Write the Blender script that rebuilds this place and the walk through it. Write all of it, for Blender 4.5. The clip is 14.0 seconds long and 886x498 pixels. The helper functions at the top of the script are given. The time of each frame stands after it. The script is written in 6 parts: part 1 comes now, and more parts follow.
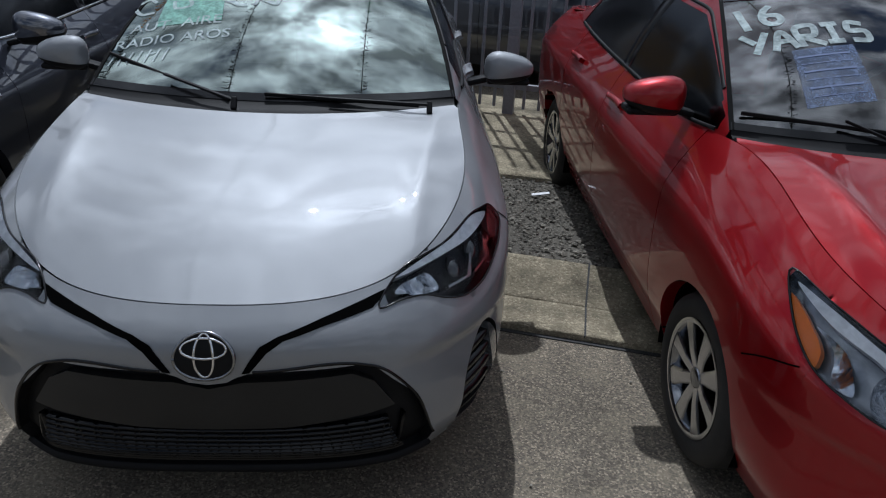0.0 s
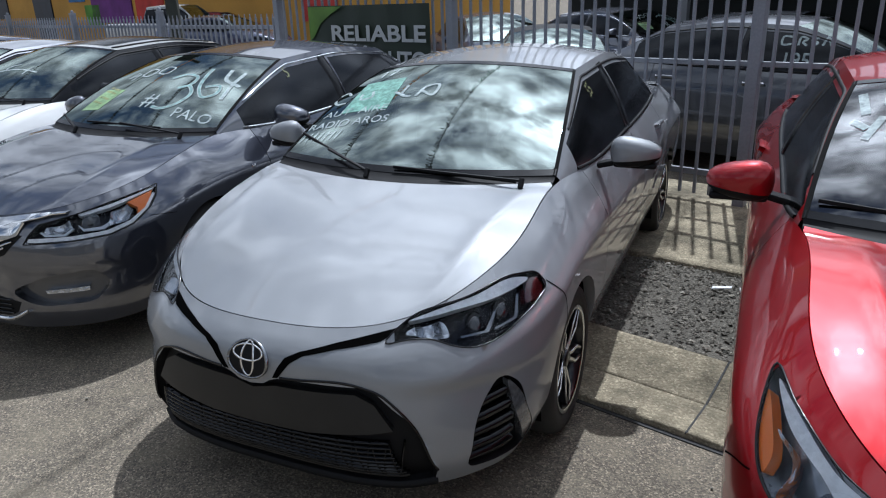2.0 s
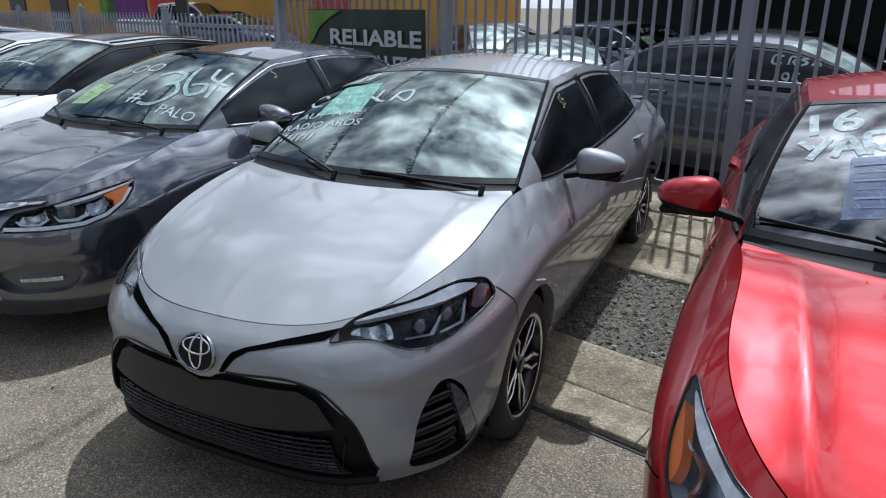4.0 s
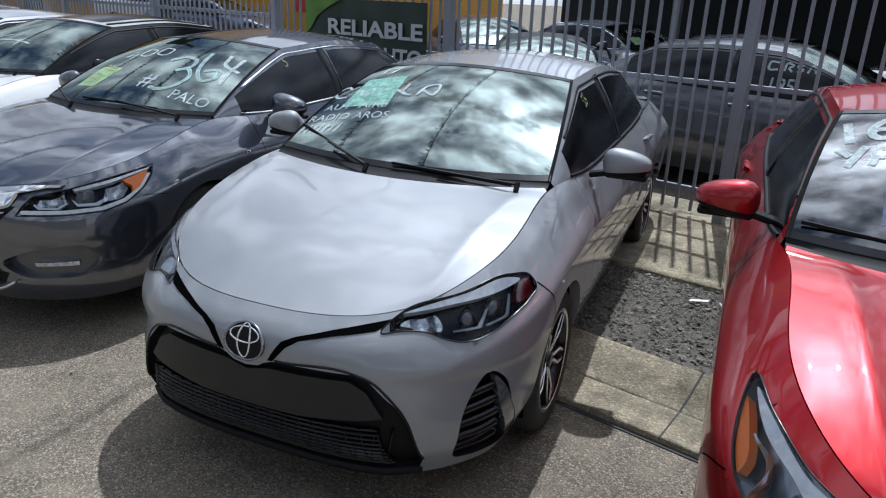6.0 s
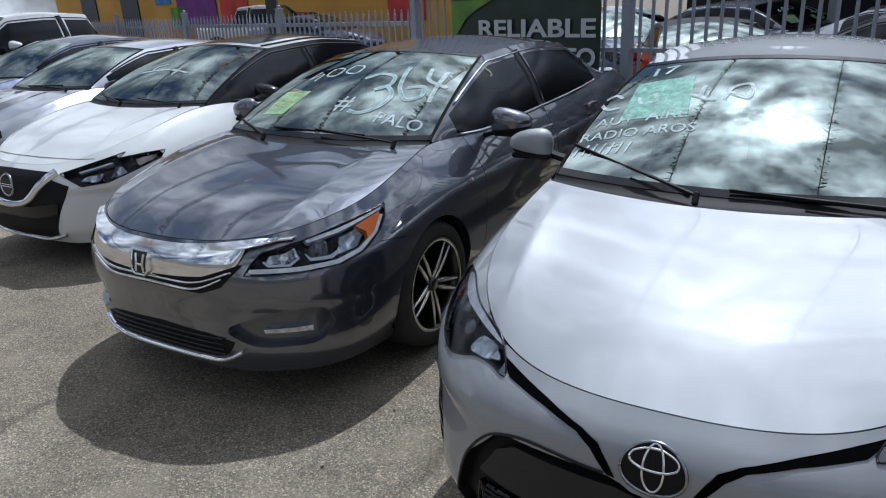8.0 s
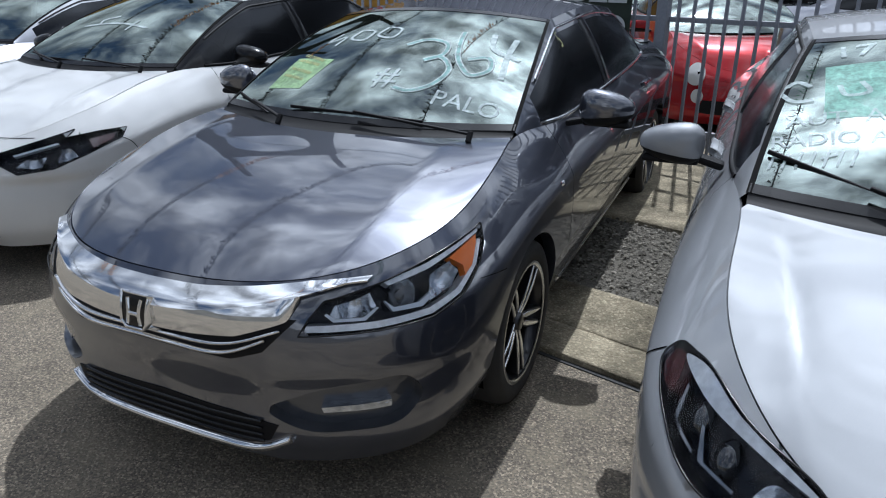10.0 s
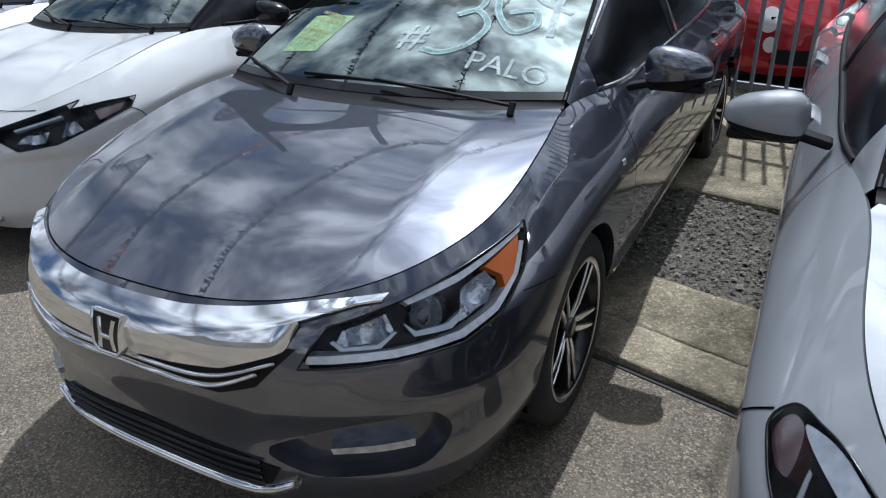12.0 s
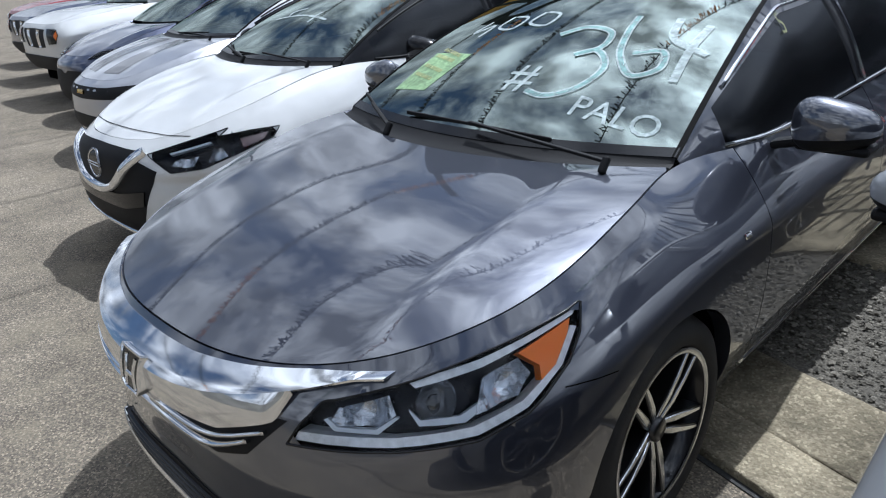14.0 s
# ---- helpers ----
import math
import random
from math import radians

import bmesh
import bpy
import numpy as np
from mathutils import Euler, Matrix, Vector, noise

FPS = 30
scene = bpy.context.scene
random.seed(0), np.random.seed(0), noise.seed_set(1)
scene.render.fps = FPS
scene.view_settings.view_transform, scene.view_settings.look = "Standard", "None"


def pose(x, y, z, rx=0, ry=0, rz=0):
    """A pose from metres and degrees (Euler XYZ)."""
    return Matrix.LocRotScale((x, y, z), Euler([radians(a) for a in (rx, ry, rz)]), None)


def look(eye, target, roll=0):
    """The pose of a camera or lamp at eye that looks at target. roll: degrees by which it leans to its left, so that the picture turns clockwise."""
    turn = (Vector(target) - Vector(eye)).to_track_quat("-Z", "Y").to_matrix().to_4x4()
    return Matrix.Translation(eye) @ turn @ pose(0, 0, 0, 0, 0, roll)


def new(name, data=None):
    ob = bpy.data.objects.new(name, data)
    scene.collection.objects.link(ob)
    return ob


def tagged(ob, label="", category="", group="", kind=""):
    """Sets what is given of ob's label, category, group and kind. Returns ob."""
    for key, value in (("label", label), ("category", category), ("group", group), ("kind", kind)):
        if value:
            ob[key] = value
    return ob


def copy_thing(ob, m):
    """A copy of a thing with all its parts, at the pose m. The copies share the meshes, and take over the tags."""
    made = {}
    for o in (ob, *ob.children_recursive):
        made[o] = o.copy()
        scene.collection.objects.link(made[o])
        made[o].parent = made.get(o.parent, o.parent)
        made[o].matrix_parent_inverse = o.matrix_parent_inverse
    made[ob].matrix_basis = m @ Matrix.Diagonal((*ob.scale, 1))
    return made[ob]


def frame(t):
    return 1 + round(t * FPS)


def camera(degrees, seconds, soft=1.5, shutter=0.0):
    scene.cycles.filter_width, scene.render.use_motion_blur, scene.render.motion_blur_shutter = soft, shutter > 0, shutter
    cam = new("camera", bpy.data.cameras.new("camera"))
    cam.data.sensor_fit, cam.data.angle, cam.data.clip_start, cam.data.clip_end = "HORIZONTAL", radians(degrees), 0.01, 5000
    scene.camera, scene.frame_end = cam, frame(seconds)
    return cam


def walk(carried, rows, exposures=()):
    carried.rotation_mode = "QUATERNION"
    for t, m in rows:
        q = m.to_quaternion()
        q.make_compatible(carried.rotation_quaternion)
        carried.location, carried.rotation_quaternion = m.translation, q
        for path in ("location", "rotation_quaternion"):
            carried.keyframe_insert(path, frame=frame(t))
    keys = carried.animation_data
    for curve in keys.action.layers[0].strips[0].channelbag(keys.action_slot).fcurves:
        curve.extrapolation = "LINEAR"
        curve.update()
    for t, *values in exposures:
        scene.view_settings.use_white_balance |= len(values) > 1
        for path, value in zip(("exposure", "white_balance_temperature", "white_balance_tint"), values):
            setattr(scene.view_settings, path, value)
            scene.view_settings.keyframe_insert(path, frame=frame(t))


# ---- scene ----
EXPO = -0.30
cam = camera(64.9, 14.0, soft=1.1)
PATH = [
    (0, (0.1, 0.791, 1.743), (0.011, 2.57, 0.832), 2.9),
    (0.5, (0.271, 0.908, 1.752), (-0.174, 2.701, 0.984), 1.5),
    (1, (0.528, 0.946, 1.746), (-0.247, 2.622, 0.977), 1.0),
    (1.5, (0.763, 0.797, 1.734), (-0.13, 2.406, 0.95), 0.8),
    (2, (1.061, 0.812, 1.75), (0.08, 2.416, 1.071), -2.0),
    (2.5, (1.284, 0.894, 1.718), (0.327, 2.48, 0.964), 1.1),
    (3, (1.301, 0.899, 1.742), (0.331, 2.515, 1.073), 0.0),
    (3.5, (1.268, 0.895, 1.75), (0.28, 2.51, 1.108), -0.4),
    (3.7, (1.264, 0.893, 1.753), (0.267, 2.496, 1.094), -0.3),
    (5.8, (1.044, 0.705, 1.758), (0.107, 2.334, 1.073), 2.7),
    (6, (1.034, 0.71, 1.765), (0.112, 2.35, 1.085), 2.3),
    (6.5, (0.867, 0.763, 1.737), (-0.082, 2.396, 1.078), 0.6),
    (7, (0.603, 0.815, 1.755), (-0.372, 2.43, 1.091), 0.2),
    (7.5, (0.199, 0.768, 1.729), (-0.816, 2.331, 1.002), -0.4),
    (8, (-0.14, 0.843, 1.715), (-1.262, 2.355, 1.041), -2.8),
    (8.5, (-0.44, 1.003, 1.699), (-1.554, 2.507, 0.996), -3.2),
    (9, (-0.772, 1.101, 1.676), (-1.731, 2.703, 0.961), -0.3),
    (9.2, (-0.936, 1.104, 1.668), (-1.867, 2.703, 0.909), -0.1),
    (11.3, (-1.278, 1.527, 1.649), (-2.304, 3.062, 0.881), -1.8),
    (11.5, (-1.278, 1.536, 1.642), (-2.343, 3.037, 0.858), -2.4),
    (12, (-1.393, 1.636, 1.623), (-2.416, 3.106, 0.732), -2.3),
    (12.5, (-1.392, 1.818, 1.61), (-2.572, 3.221, 0.81), -3.6),
    (13, (-1.299, 2.093, 1.564), (-2.726, 3.221, 0.734), -3.2),
    (13.5, (-1.29, 2.158, 1.555), (-2.795, 3.203, 0.753), -5.0),
    (14, (-1.281, 2.078, 1.589), (-2.732, 3.21, 0.805), -3.9),
]
walk(cam, [(t, look(eye, target, roll)) for t, eye, target, roll in PATH], exposures=[(t, EXPO + d, 5450, 10) for t, d in ((0.0, -0.65), (0.6, -0.42), (1.0, -0.36), (1.5, -0.17), (3.5, 0.0), (7.0, 0.0), (8.0, -0.12), (9.0, -0.08), (11.5, -0.1), (12.5, 0.0), (14.0, 0.12))])

# ---- world and sun ----
SUN_DIR = Vector((-0.10, 0.47, 0.87)).normalized()
world = bpy.data.worlds.new("sky")
scene.world = world
world.use_nodes = True
wn, wl = world.node_tree.nodes, world.node_tree.links
wn.clear()
w_out = wn.new("ShaderNodeOutputWorld")
w_bg = wn.new("ShaderNodeBackground")
w_sky = wn.new("ShaderNodeTexSky")
w_sky.sky_type = "NISHITA"
w_sky.sun_disc = False
w_sky.sun_elevation = math.asin(SUN_DIR.z)
w_sky.sun_rotation = math.atan2(SUN_DIR.x, SUN_DIR.y)
w_tc = wn.new("ShaderNodeTexCoord")
w_map = wn.new("ShaderNodeMapping")
w_map.inputs["Scale"].default_value = (1.25, 1.25, 1.0)
w_no = wn.new("ShaderNodeTexNoise")
w_no.inputs["Scale"].default_value = 3.0
w_no.inputs["Detail"].default_value = 8.0
w_no.inputs["Roughness"].default_value = 0.58
w_no.inputs["Distortion"].default_value = 0.4
w_ramp = wn.new("ShaderNodeValToRGB")
w_ramp.color_ramp.elements[0].position = 0.36
w_ramp.color_ramp.elements[1].position = 0.54
w_dot = wn.new("ShaderNodeVectorMath")
w_dot.operation = "DOT_PRODUCT"
w_dot.inputs[1].default_value = SUN_DIR
w_pow = wn.new("ShaderNodeMath")
w_pow.operation = "POWER"
w_pow.inputs[1].default_value = 5.0
w_max = wn.new("ShaderNodeMath")
w_max.operation = "MAXIMUM"
w_max.inputs[1].default_value = 0.0
w_gl = wn.new("ShaderNodeMath")
w_gl.operation = "MULTIPLY_ADD"
w_gl.inputs[1].default_value = 26.0
w_gl.inputs[2].default_value = 12.0
w_cl = wn.new("ShaderNodeMix")
w_cl.data_type = "RGBA"
w_cc = wn.new("ShaderNodeVectorMath")
w_cc.operation = "SCALE"
w_cc.inputs[0].default_value = (1.0, 0.99, 0.97)
wl.new(w_tc.outputs["Generated"], w_map.inputs["Vector"])
wl.new(w_map.outputs["Vector"], w_no.inputs["Vector"])
wl.new(w_no.outputs["Fac"], w_ramp.inputs["Fac"])
wl.new(w_tc.outputs["Generated"], w_dot.inputs[0])
wl.new(w_dot.outputs["Value"], w_max.inputs[0])
wl.new(w_max.outputs["Value"], w_pow.inputs[0])
wl.new(w_pow.outputs["Value"], w_gl.inputs[0])
w_cor = wn.new("ShaderNodeMath")
w_cor.operation = "POWER"
w_cor.inputs[1].default_value = 140.0
w_sum = wn.new("ShaderNodeMath")
w_sum.operation = "MULTIPLY_ADD"
w_sum.inputs[1].default_value = 90.0
wl.new(w_max.outputs["Value"], w_cor.inputs[0])
wl.new(w_cor.outputs["Value"], w_sum.inputs[0])
wl.new(w_gl.outputs["Value"], w_sum.inputs[2])
w_no2 = wn.new("ShaderNodeTexNoise")
w_no2.inputs["Scale"].default_value = 6.5
w_no2.inputs["Detail"].default_value = 6.0
w_no2.inputs["Roughness"].default_value = 0.55
w_mr2 = wn.new("ShaderNodeMapRange")
w_mr2.inputs["From Min"].default_value, w_mr2.inputs["From Max"].default_value = 0.36, 0.66
w_mr2.inputs["To Min"].default_value, w_mr2.inputs["To Max"].default_value = 0.30, 1.7
w_mul = wn.new("ShaderNodeMath")
w_mul.operation = "MULTIPLY"
wl.new(w_map.outputs["Vector"], w_no2.inputs["Vector"])
wl.new(w_no2.outputs["Fac"], w_mr2.inputs["Value"])
wl.new(w_sum.outputs["Value"], w_mul.inputs[0])
wl.new(w_mr2.outputs["Result"], w_mul.inputs[1])
wl.new(w_mul.outputs["Value"], w_cc.inputs["Scale"])
wl.new(w_ramp.outputs["Color"], w_cl.inputs["Factor"])
wl.new(w_sky.outputs["Color"], w_cl.inputs["A"])
wl.new(w_cc.outputs["Vector"], w_cl.inputs["B"])
wl.new(w_cl.outputs["Result"], w_bg.inputs["Color"])
w_bg.inputs["Strength"].default_value = 0.064
wl.new(w_bg.outputs["Background"], w_out.inputs["Surface"])

sun = new("sun", bpy.data.lights.new("sun", "SUN"))
sun.data.energy = 5.0
sun.data.angle = radians(0.6)
sun.data.color = (1.0, 0.95, 0.87)
sun.matrix_world = look(SUN_DIR * 40, (0, 0, 0))


# ---- materials ----
def mat(name, color, rough=0.5, metal=0.0, coat=0.0, spec=0.5, grain=0.0, grain_scale=40.0, bump=0.0, bump_scale=60.0, var=0.0, var_scale=2.0, flake=0.0):
    """Principled material with stain and grain variation of the colour and a fine bump."""
    m = bpy.data.materials.new(name)
    m.use_nodes = True
    n, l = m.node_tree.nodes, m.node_tree.links
    b = n["Principled BSDF"]
    b.inputs["Base Color"].default_value = (*color, 1)
    b.inputs["Roughness"].default_value = rough
    b.inputs["Metallic"].default_value = metal
    b.inputs["Coat Weight"].default_value = coat
    b.inputs["Coat Roughness"].default_value = 0.03
    b.inputs["Coat IOR"].default_value = 1.7
    b.inputs["Specular IOR Level"].default_value = spec
    tc = n.new("ShaderNodeTexCoord")
    col = None
    for amount, scale, detail in ((var, var_scale, 5.0), (grain, grain_scale, 3.0)):
        if not amount:
            continue
        no = n.new("ShaderNodeTexNoise")
        no.inputs["Scale"].default_value = scale
        no.inputs["Detail"].default_value = detail
        l.new(tc.outputs["Object"], no.inputs["Vector"])
        mr = n.new("ShaderNodeMapRange")
        mr.inputs["From Min"].default_value = 0.3
        mr.inputs["From Max"].default_value = 0.7
        mr.inputs["To Min"].default_value = 1.0 - amount
        mr.inputs["To Max"].default_value = 1.0 + amount
        l.new(no.outputs["Fac"], mr.inputs["Value"])
        vm = n.new("ShaderNodeVectorMath")
        vm.operation = "SCALE"
        if col is None:
            vm.inputs[0].default_value = color
        else:
            l.new(col, vm.inputs[0])
        l.new(mr.outputs["Result"], vm.inputs["Scale"])
        col = vm.outputs["Vector"]
    if col is not None:
        l.new(col, b.inputs["Base Color"])
    if bump:
        no = n.new("ShaderNodeTexNoise")
        no.inputs["Scale"].default_value = bump_scale
        no.inputs["Detail"].default_value = 4.0
        l.new(tc.outputs["Object"], no.inputs["Vector"])
        bp = n.new("ShaderNodeBump")
        bp.inputs["Strength"].default_value = bump
        bp.inputs["Distance"].default_value = 0.01
        l.new(no.outputs["Fac"], bp.inputs["Height"])
        l.new(bp.outputs["Normal"], b.inputs["Normal"])
    return m


def paint(name, color, metal=0.55, rough=0.34, dust=0.06, coat=1.0, spec=0.5, ior=1.7):
    """Clear-coated car paint with fine flake and a thin uneven film of dust."""
    m = mat(name, color, rough, metal, coat, spec, grain=0.05, grain_scale=900.0, var=dust, var_scale=3.0)
    n, l = m.node_tree.nodes, m.node_tree.links
    b = n["Principled BSDF"]
    b.inputs["Coat IOR"].default_value = ior
    no = n.new("ShaderNodeTexNoise")
    no.inputs["Scale"].default_value = 5.0
    no.inputs["Detail"].default_value = 6.0
    tc = n.new("ShaderNodeTexCoord")
    l.new(tc.outputs["Object"], no.inputs["Vector"])
    mr = n.new("ShaderNodeMapRange")
    mr.inputs["To Min"].default_value = 0.002
    mr.inputs["To Max"].default_value = 0.02
    l.new(no.outputs["Fac"], mr.inputs["Value"])
    l.new(mr.outputs["Result"], b.inputs["Coat Roughness"])
    return m


def pane(name, tint, ior=1.55, shine=(1, 1, 1), rough=0.015):
    """Thin tinted glass: clear seen straight on, mirror-like at a slant."""
    m = bpy.data.materials.new(name)
    m.use_nodes = True
    n, l = m.node_tree.nodes, m.node_tree.links
    n.clear()
    out = n.new("ShaderNodeOutputMaterial")
    mix = n.new("ShaderNodeMixShader")
    tr = n.new("ShaderNodeBsdfTransparent")
    tr.inputs["Color"].default_value = (*tint, 1)
    gl = n.new("ShaderNodeBsdfGlossy")
    gl.inputs["Roughness"].default_value = rough
    gl.inputs["Color"].default_value = (*shine, 1)
    fr = n.new("ShaderNodeFresnel")
    fr.inputs["IOR"].default_value = ior
    l.new(fr.outputs["Fac"], mix.inputs["Fac"])
    l.new(tr.outputs["BSDF"], mix.inputs[1])
    l.new(gl.outputs["BSDF"], mix.inputs[2])
    l.new(mix.outputs["Shader"], out.inputs["Surface"])
    return m


SILVER = paint("silver_paint", (0.29, 0.30, 0.315), 0.40, 0.57, spec=0.3, ior=1.55)
GREY = paint("grey_paint", (0.044, 0.049, 0.070), 0.62, 0.38, ior=2.2)
RED = paint("red_paint", (0.32, 0.005, 0.009), 0.55, 0.36, coat=0.9, spec=0.2, ior=1.5)
WHITE = paint("white_paint", (0.60, 0.605, 0.60), 0.0, 0.4, spec=0.3)
BLUE = paint("blue_paint", (0.03, 0.04, 0.09), 0.5, 0.3)
ASH = paint("ash_paint", (0.42, 0.43, 0.47), 0.6, 0.36)
CHARCOAL = paint("charcoal_paint", (0.05, 0.055, 0.068), 0.5, 0.34)
STRIPE = paint("stripe_paint", (0.07, 0.07, 0.08), 0.3, 0.4)
BLACK = mat("black_plastic", (0.007, 0.007, 0.008), 0.6, spec=0.2, bump=0.05, bump_scale=300, var=0.2, var_scale=6)
GLOSSBLACK = mat("gloss_black", (0.004, 0.004, 0.005), 0.2, coat=0.12, spec=0.3)
RUBBER = mat("tyre_rubber", (0.022, 0.021, 0.02), 0.75, bump=0.2, bump_scale=200, var=0.35, var_scale=7)
SEAL = mat("rubber_seal", (0.008, 0.008, 0.008), 0.9, spec=0.1)
GAP = mat("panel_gap", (0.003, 0.003, 0.003), 0.9, spec=0.0)
CHROME = mat("chrome", (0.82, 0.83, 0.85), 0.07, 1.0, grain=0.04, grain_scale=20)
DARKCHROME = mat("dark_chrome", (0.30, 0.31, 0.33), 0.18, 1.0, grain=0.1, grain_scale=30)
ALLOY = mat("silver_alloy", (0.62, 0.63, 0.65), 0.25, 1.0, grain=0.06, grain_scale=30)
DARKALLOY = mat("dark_alloy", (0.02, 0.02, 0.022), 0.3, 0.6, coat=0.4)
WINDSCREEN = pane("windscreen_glass", (0.32, 0.42, 0.37), 3.4, (0.88, 1.0, 0.93))
TINT = pane("tinted_glass", (0.012, 0.013, 0.014), 1.5, (0.8, 0.83, 0.88), 0.16)
DARKSCREEN = pane("untinted_windscreen", (0.30, 0.32, 0.34), 2.3)
LENS = pane("clear_lens", (0.95, 0.96, 0.97), 1.24)
AMBER = mat("amber_lens", (0.95, 0.22, 0.005), 0.3, coat=0.15)
DARKRED = mat("dark_red_lens", (0.10, 0.006, 0.008), 0.12, coat=1.0)
LAMPDARK = mat("lamp_housing", (0.008, 0.009, 0.013), 0.25, 0.4, spec=0.3, var=0.5, var_scale=20)
CABIN = mat("cabin_trim", (0.05, 0.052, 0.05), 0.8, bump=0.2, bump_scale=150, var=0.2, var_scale=4)
SEATCLOTH = mat("seat_cloth", (0.06, 0.06, 0.062), 0.9, bump=0.3, bump_scale=300, var=0.2, var_scale=8)


def polish(name, color, cover):
    """Thin, streaky paint on glass that lets some of the pane show through."""
    m = mat(name, color, 0.8, grain=0.25, grain_scale=90, var=0.2, var_scale=14)
    n, l = m.node_tree.nodes, m.node_tree.links
    out, b = n["Material Output"], n["Principled BSDF"]
    mix, tr = n.new("ShaderNodeMixShader"), n.new("ShaderNodeBsdfTransparent")
    tc, no, mr = n.new("ShaderNodeTexCoord"), n.new("ShaderNodeTexNoise"), n.new("ShaderNodeMapRange")
    no.inputs["Scale"].default_value = 30.0
    mr.inputs["From Min"].default_value, mr.inputs["From Max"].default_value = 0.35, 0.65
    mr.inputs["To Min"].default_value, mr.inputs["To Max"].default_value = cover - 0.12, cover + 0.12
    l.new(tc.outputs["Object"], no.inputs["Vector"])
    l.new(no.outputs["Fac"], mr.inputs["Value"])
    l.new(mr.outputs["Result"], mix.inputs["Fac"])
    l.new(tr.outputs["BSDF"], mix.inputs[1])
    l.new(b.outputs["BSDF"], mix.inputs[2])
    l.new(mix.outputs["Shader"], out.inputs["Surface"])
    return m


CHALK = polish("white_shoe_polish", (0.62, 0.72, 0.72), 0.52)
YELLOWPOLISH = polish("yellow_marker", (0.42, 0.44, 0.2), 0.5)
PAPER = polish("paper", (0.20, 0.26, 0.42), 0.42)
MINT = polish("mint_paper", (0.30, 0.58, 0.48), 0.6)
LIME = polish("lime_paper", (0.36, 0.55, 0.28), 0.65)
INK = mat("grey_ink", (0.18, 0.22, 0.36), 0.8)
FENCEPAINT = mat("fence_paint", (0.25, 0.265, 0.30), 0.45, grain=0.08, grain_scale=60, var=0.14, var_scale=1.6, bump=0.08, bump_scale=90)


# ---- mesh helpers ----
def mesh_of(name, verts, faces, smooth=True):
    me = bpy.data.meshes.new(name)
    me.from_pydata([tuple(map(float, v)) for v in verts], [], faces)
    me.update()
    if smooth:
        me.shade_smooth()
    return me


def part(name, me, material, parent, label=""):
    """One mesh object under a thing or a part; a bmesh is turned into a mesh first."""
    if isinstance(me, bmesh.types.BMesh):
        bm, me = me, bpy.data.meshes.new(name)
        bm.to_mesh(me)
        bm.free()
    if not me.materials:
        me.materials.append(material)
    ob = new(name, me)
    ob.parent = parent
    if label:
        tagged(ob, label)
    return ob


def box(bm, size, at=(0, 0, 0), turn=None, bevel=0.0):
    made = bmesh.ops.create_cube(bm, size=1.0)["verts"]
    m = Matrix.Translation(at) @ (turn.to_4x4() if turn is not None else Matrix()) @ Matrix.Diagonal((*size, 1))
    bmesh.ops.transform(bm, matrix=m, verts=made)
    if bevel:
        es = list({e for v in made for e in v.link_edges})
        bmesh.ops.bevel(bm, geom=es, offset=bevel, segments=2, affect="EDGES", profile=0.5)
    return bm


def catmull(pts, n=None, ts=None):
    """Smooth curve through the points, by their chord length; ts from 0 to 1."""
    p = np.asarray(pts, float)
    if ts is None:
        ts = np.linspace(0, 1, n)
    d = np.linalg.norm(np.diff(p, axis=0), axis=1)
    k = np.concatenate(([0], np.cumsum(d)))
    k = k / k[-1]
    m = np.gradient(p, k, axis=0, edge_order=1)
    ts = np.clip(np.asarray(ts, float), 0, 1)
    i = np.clip(np.searchsorted(k, ts, side="right") - 1, 0, len(k) - 2)
    h = (k[i + 1] - k[i])
    s = ((ts - k[i]) / h)[:, None]
    h = h[:, None]
    return (2 * s**3 - 3 * s**2 + 1) * p[i] + (s**3 - 2 * s**2 + s) * h * m[i] + (-2 * s**3 + 3 * s**2) * p[i + 1] + (s**3 - s**2) * h * m[i + 1]


def curve1(knots, x):
    """Smooth value at x through knots of (x, value)."""
    k = np.asarray(knots, float)
    xs, v = k[:, 0], k[:, 1]
    x = np.clip(np.asarray(x, float), xs[0], xs[-1])
    m = np.gradient(v, xs)
    i = np.clip(np.searchsorted(xs, x, side="right") - 1, 0, len(xs) - 2)
    h = xs[i + 1] - xs[i]
    s = (x - xs[i]) / h
    return (2 * s**3 - 3 * s**2 + 1) * v[i] + (s**3 - 2 * s**2 + s) * h * m[i] + (-2 * s**3 + 3 * s**2) * v[i + 1] + (s**3 - s**2) * h * m[i + 1]


def coons(c0, c1, d0, d1):
    """Surface between the curves c0, c1 (n points each) and d0, d1 (m points), d0 from c0's start to c1's start."""
    c0, c1, d0, d1 = (np.asarray(a, float) for a in (c0, c1, d0, d1))
    n, m = len(c0), len(d0)
    u = np.linspace(0, 1, n)[None, :, None]
    v = np.linspace(0, 1, m)[:, None, None]
    a = (1 - v) * c0[None] + v * c1[None]
    u = u * u
    b = (1 - u) * d0[:, None] + u * d1[:, None]
    c = (1 - u) * (1 - v) * c0[0] + u * (1 - v) * c0[-1] + (1 - u) * v * c1[0] + u * v * c1[-1]
    return a + b - c


def bow(mid, side, n):
    """Arc across half a car, level on the middle line and falling away to the side."""
    mid, side = np.asarray(mid, float), np.asarray(side, float)
    u = np.linspace(0, 1, n)[:, None]
    return mid + (side - mid) * np.concatenate((u * u, u, u * u), axis=1)


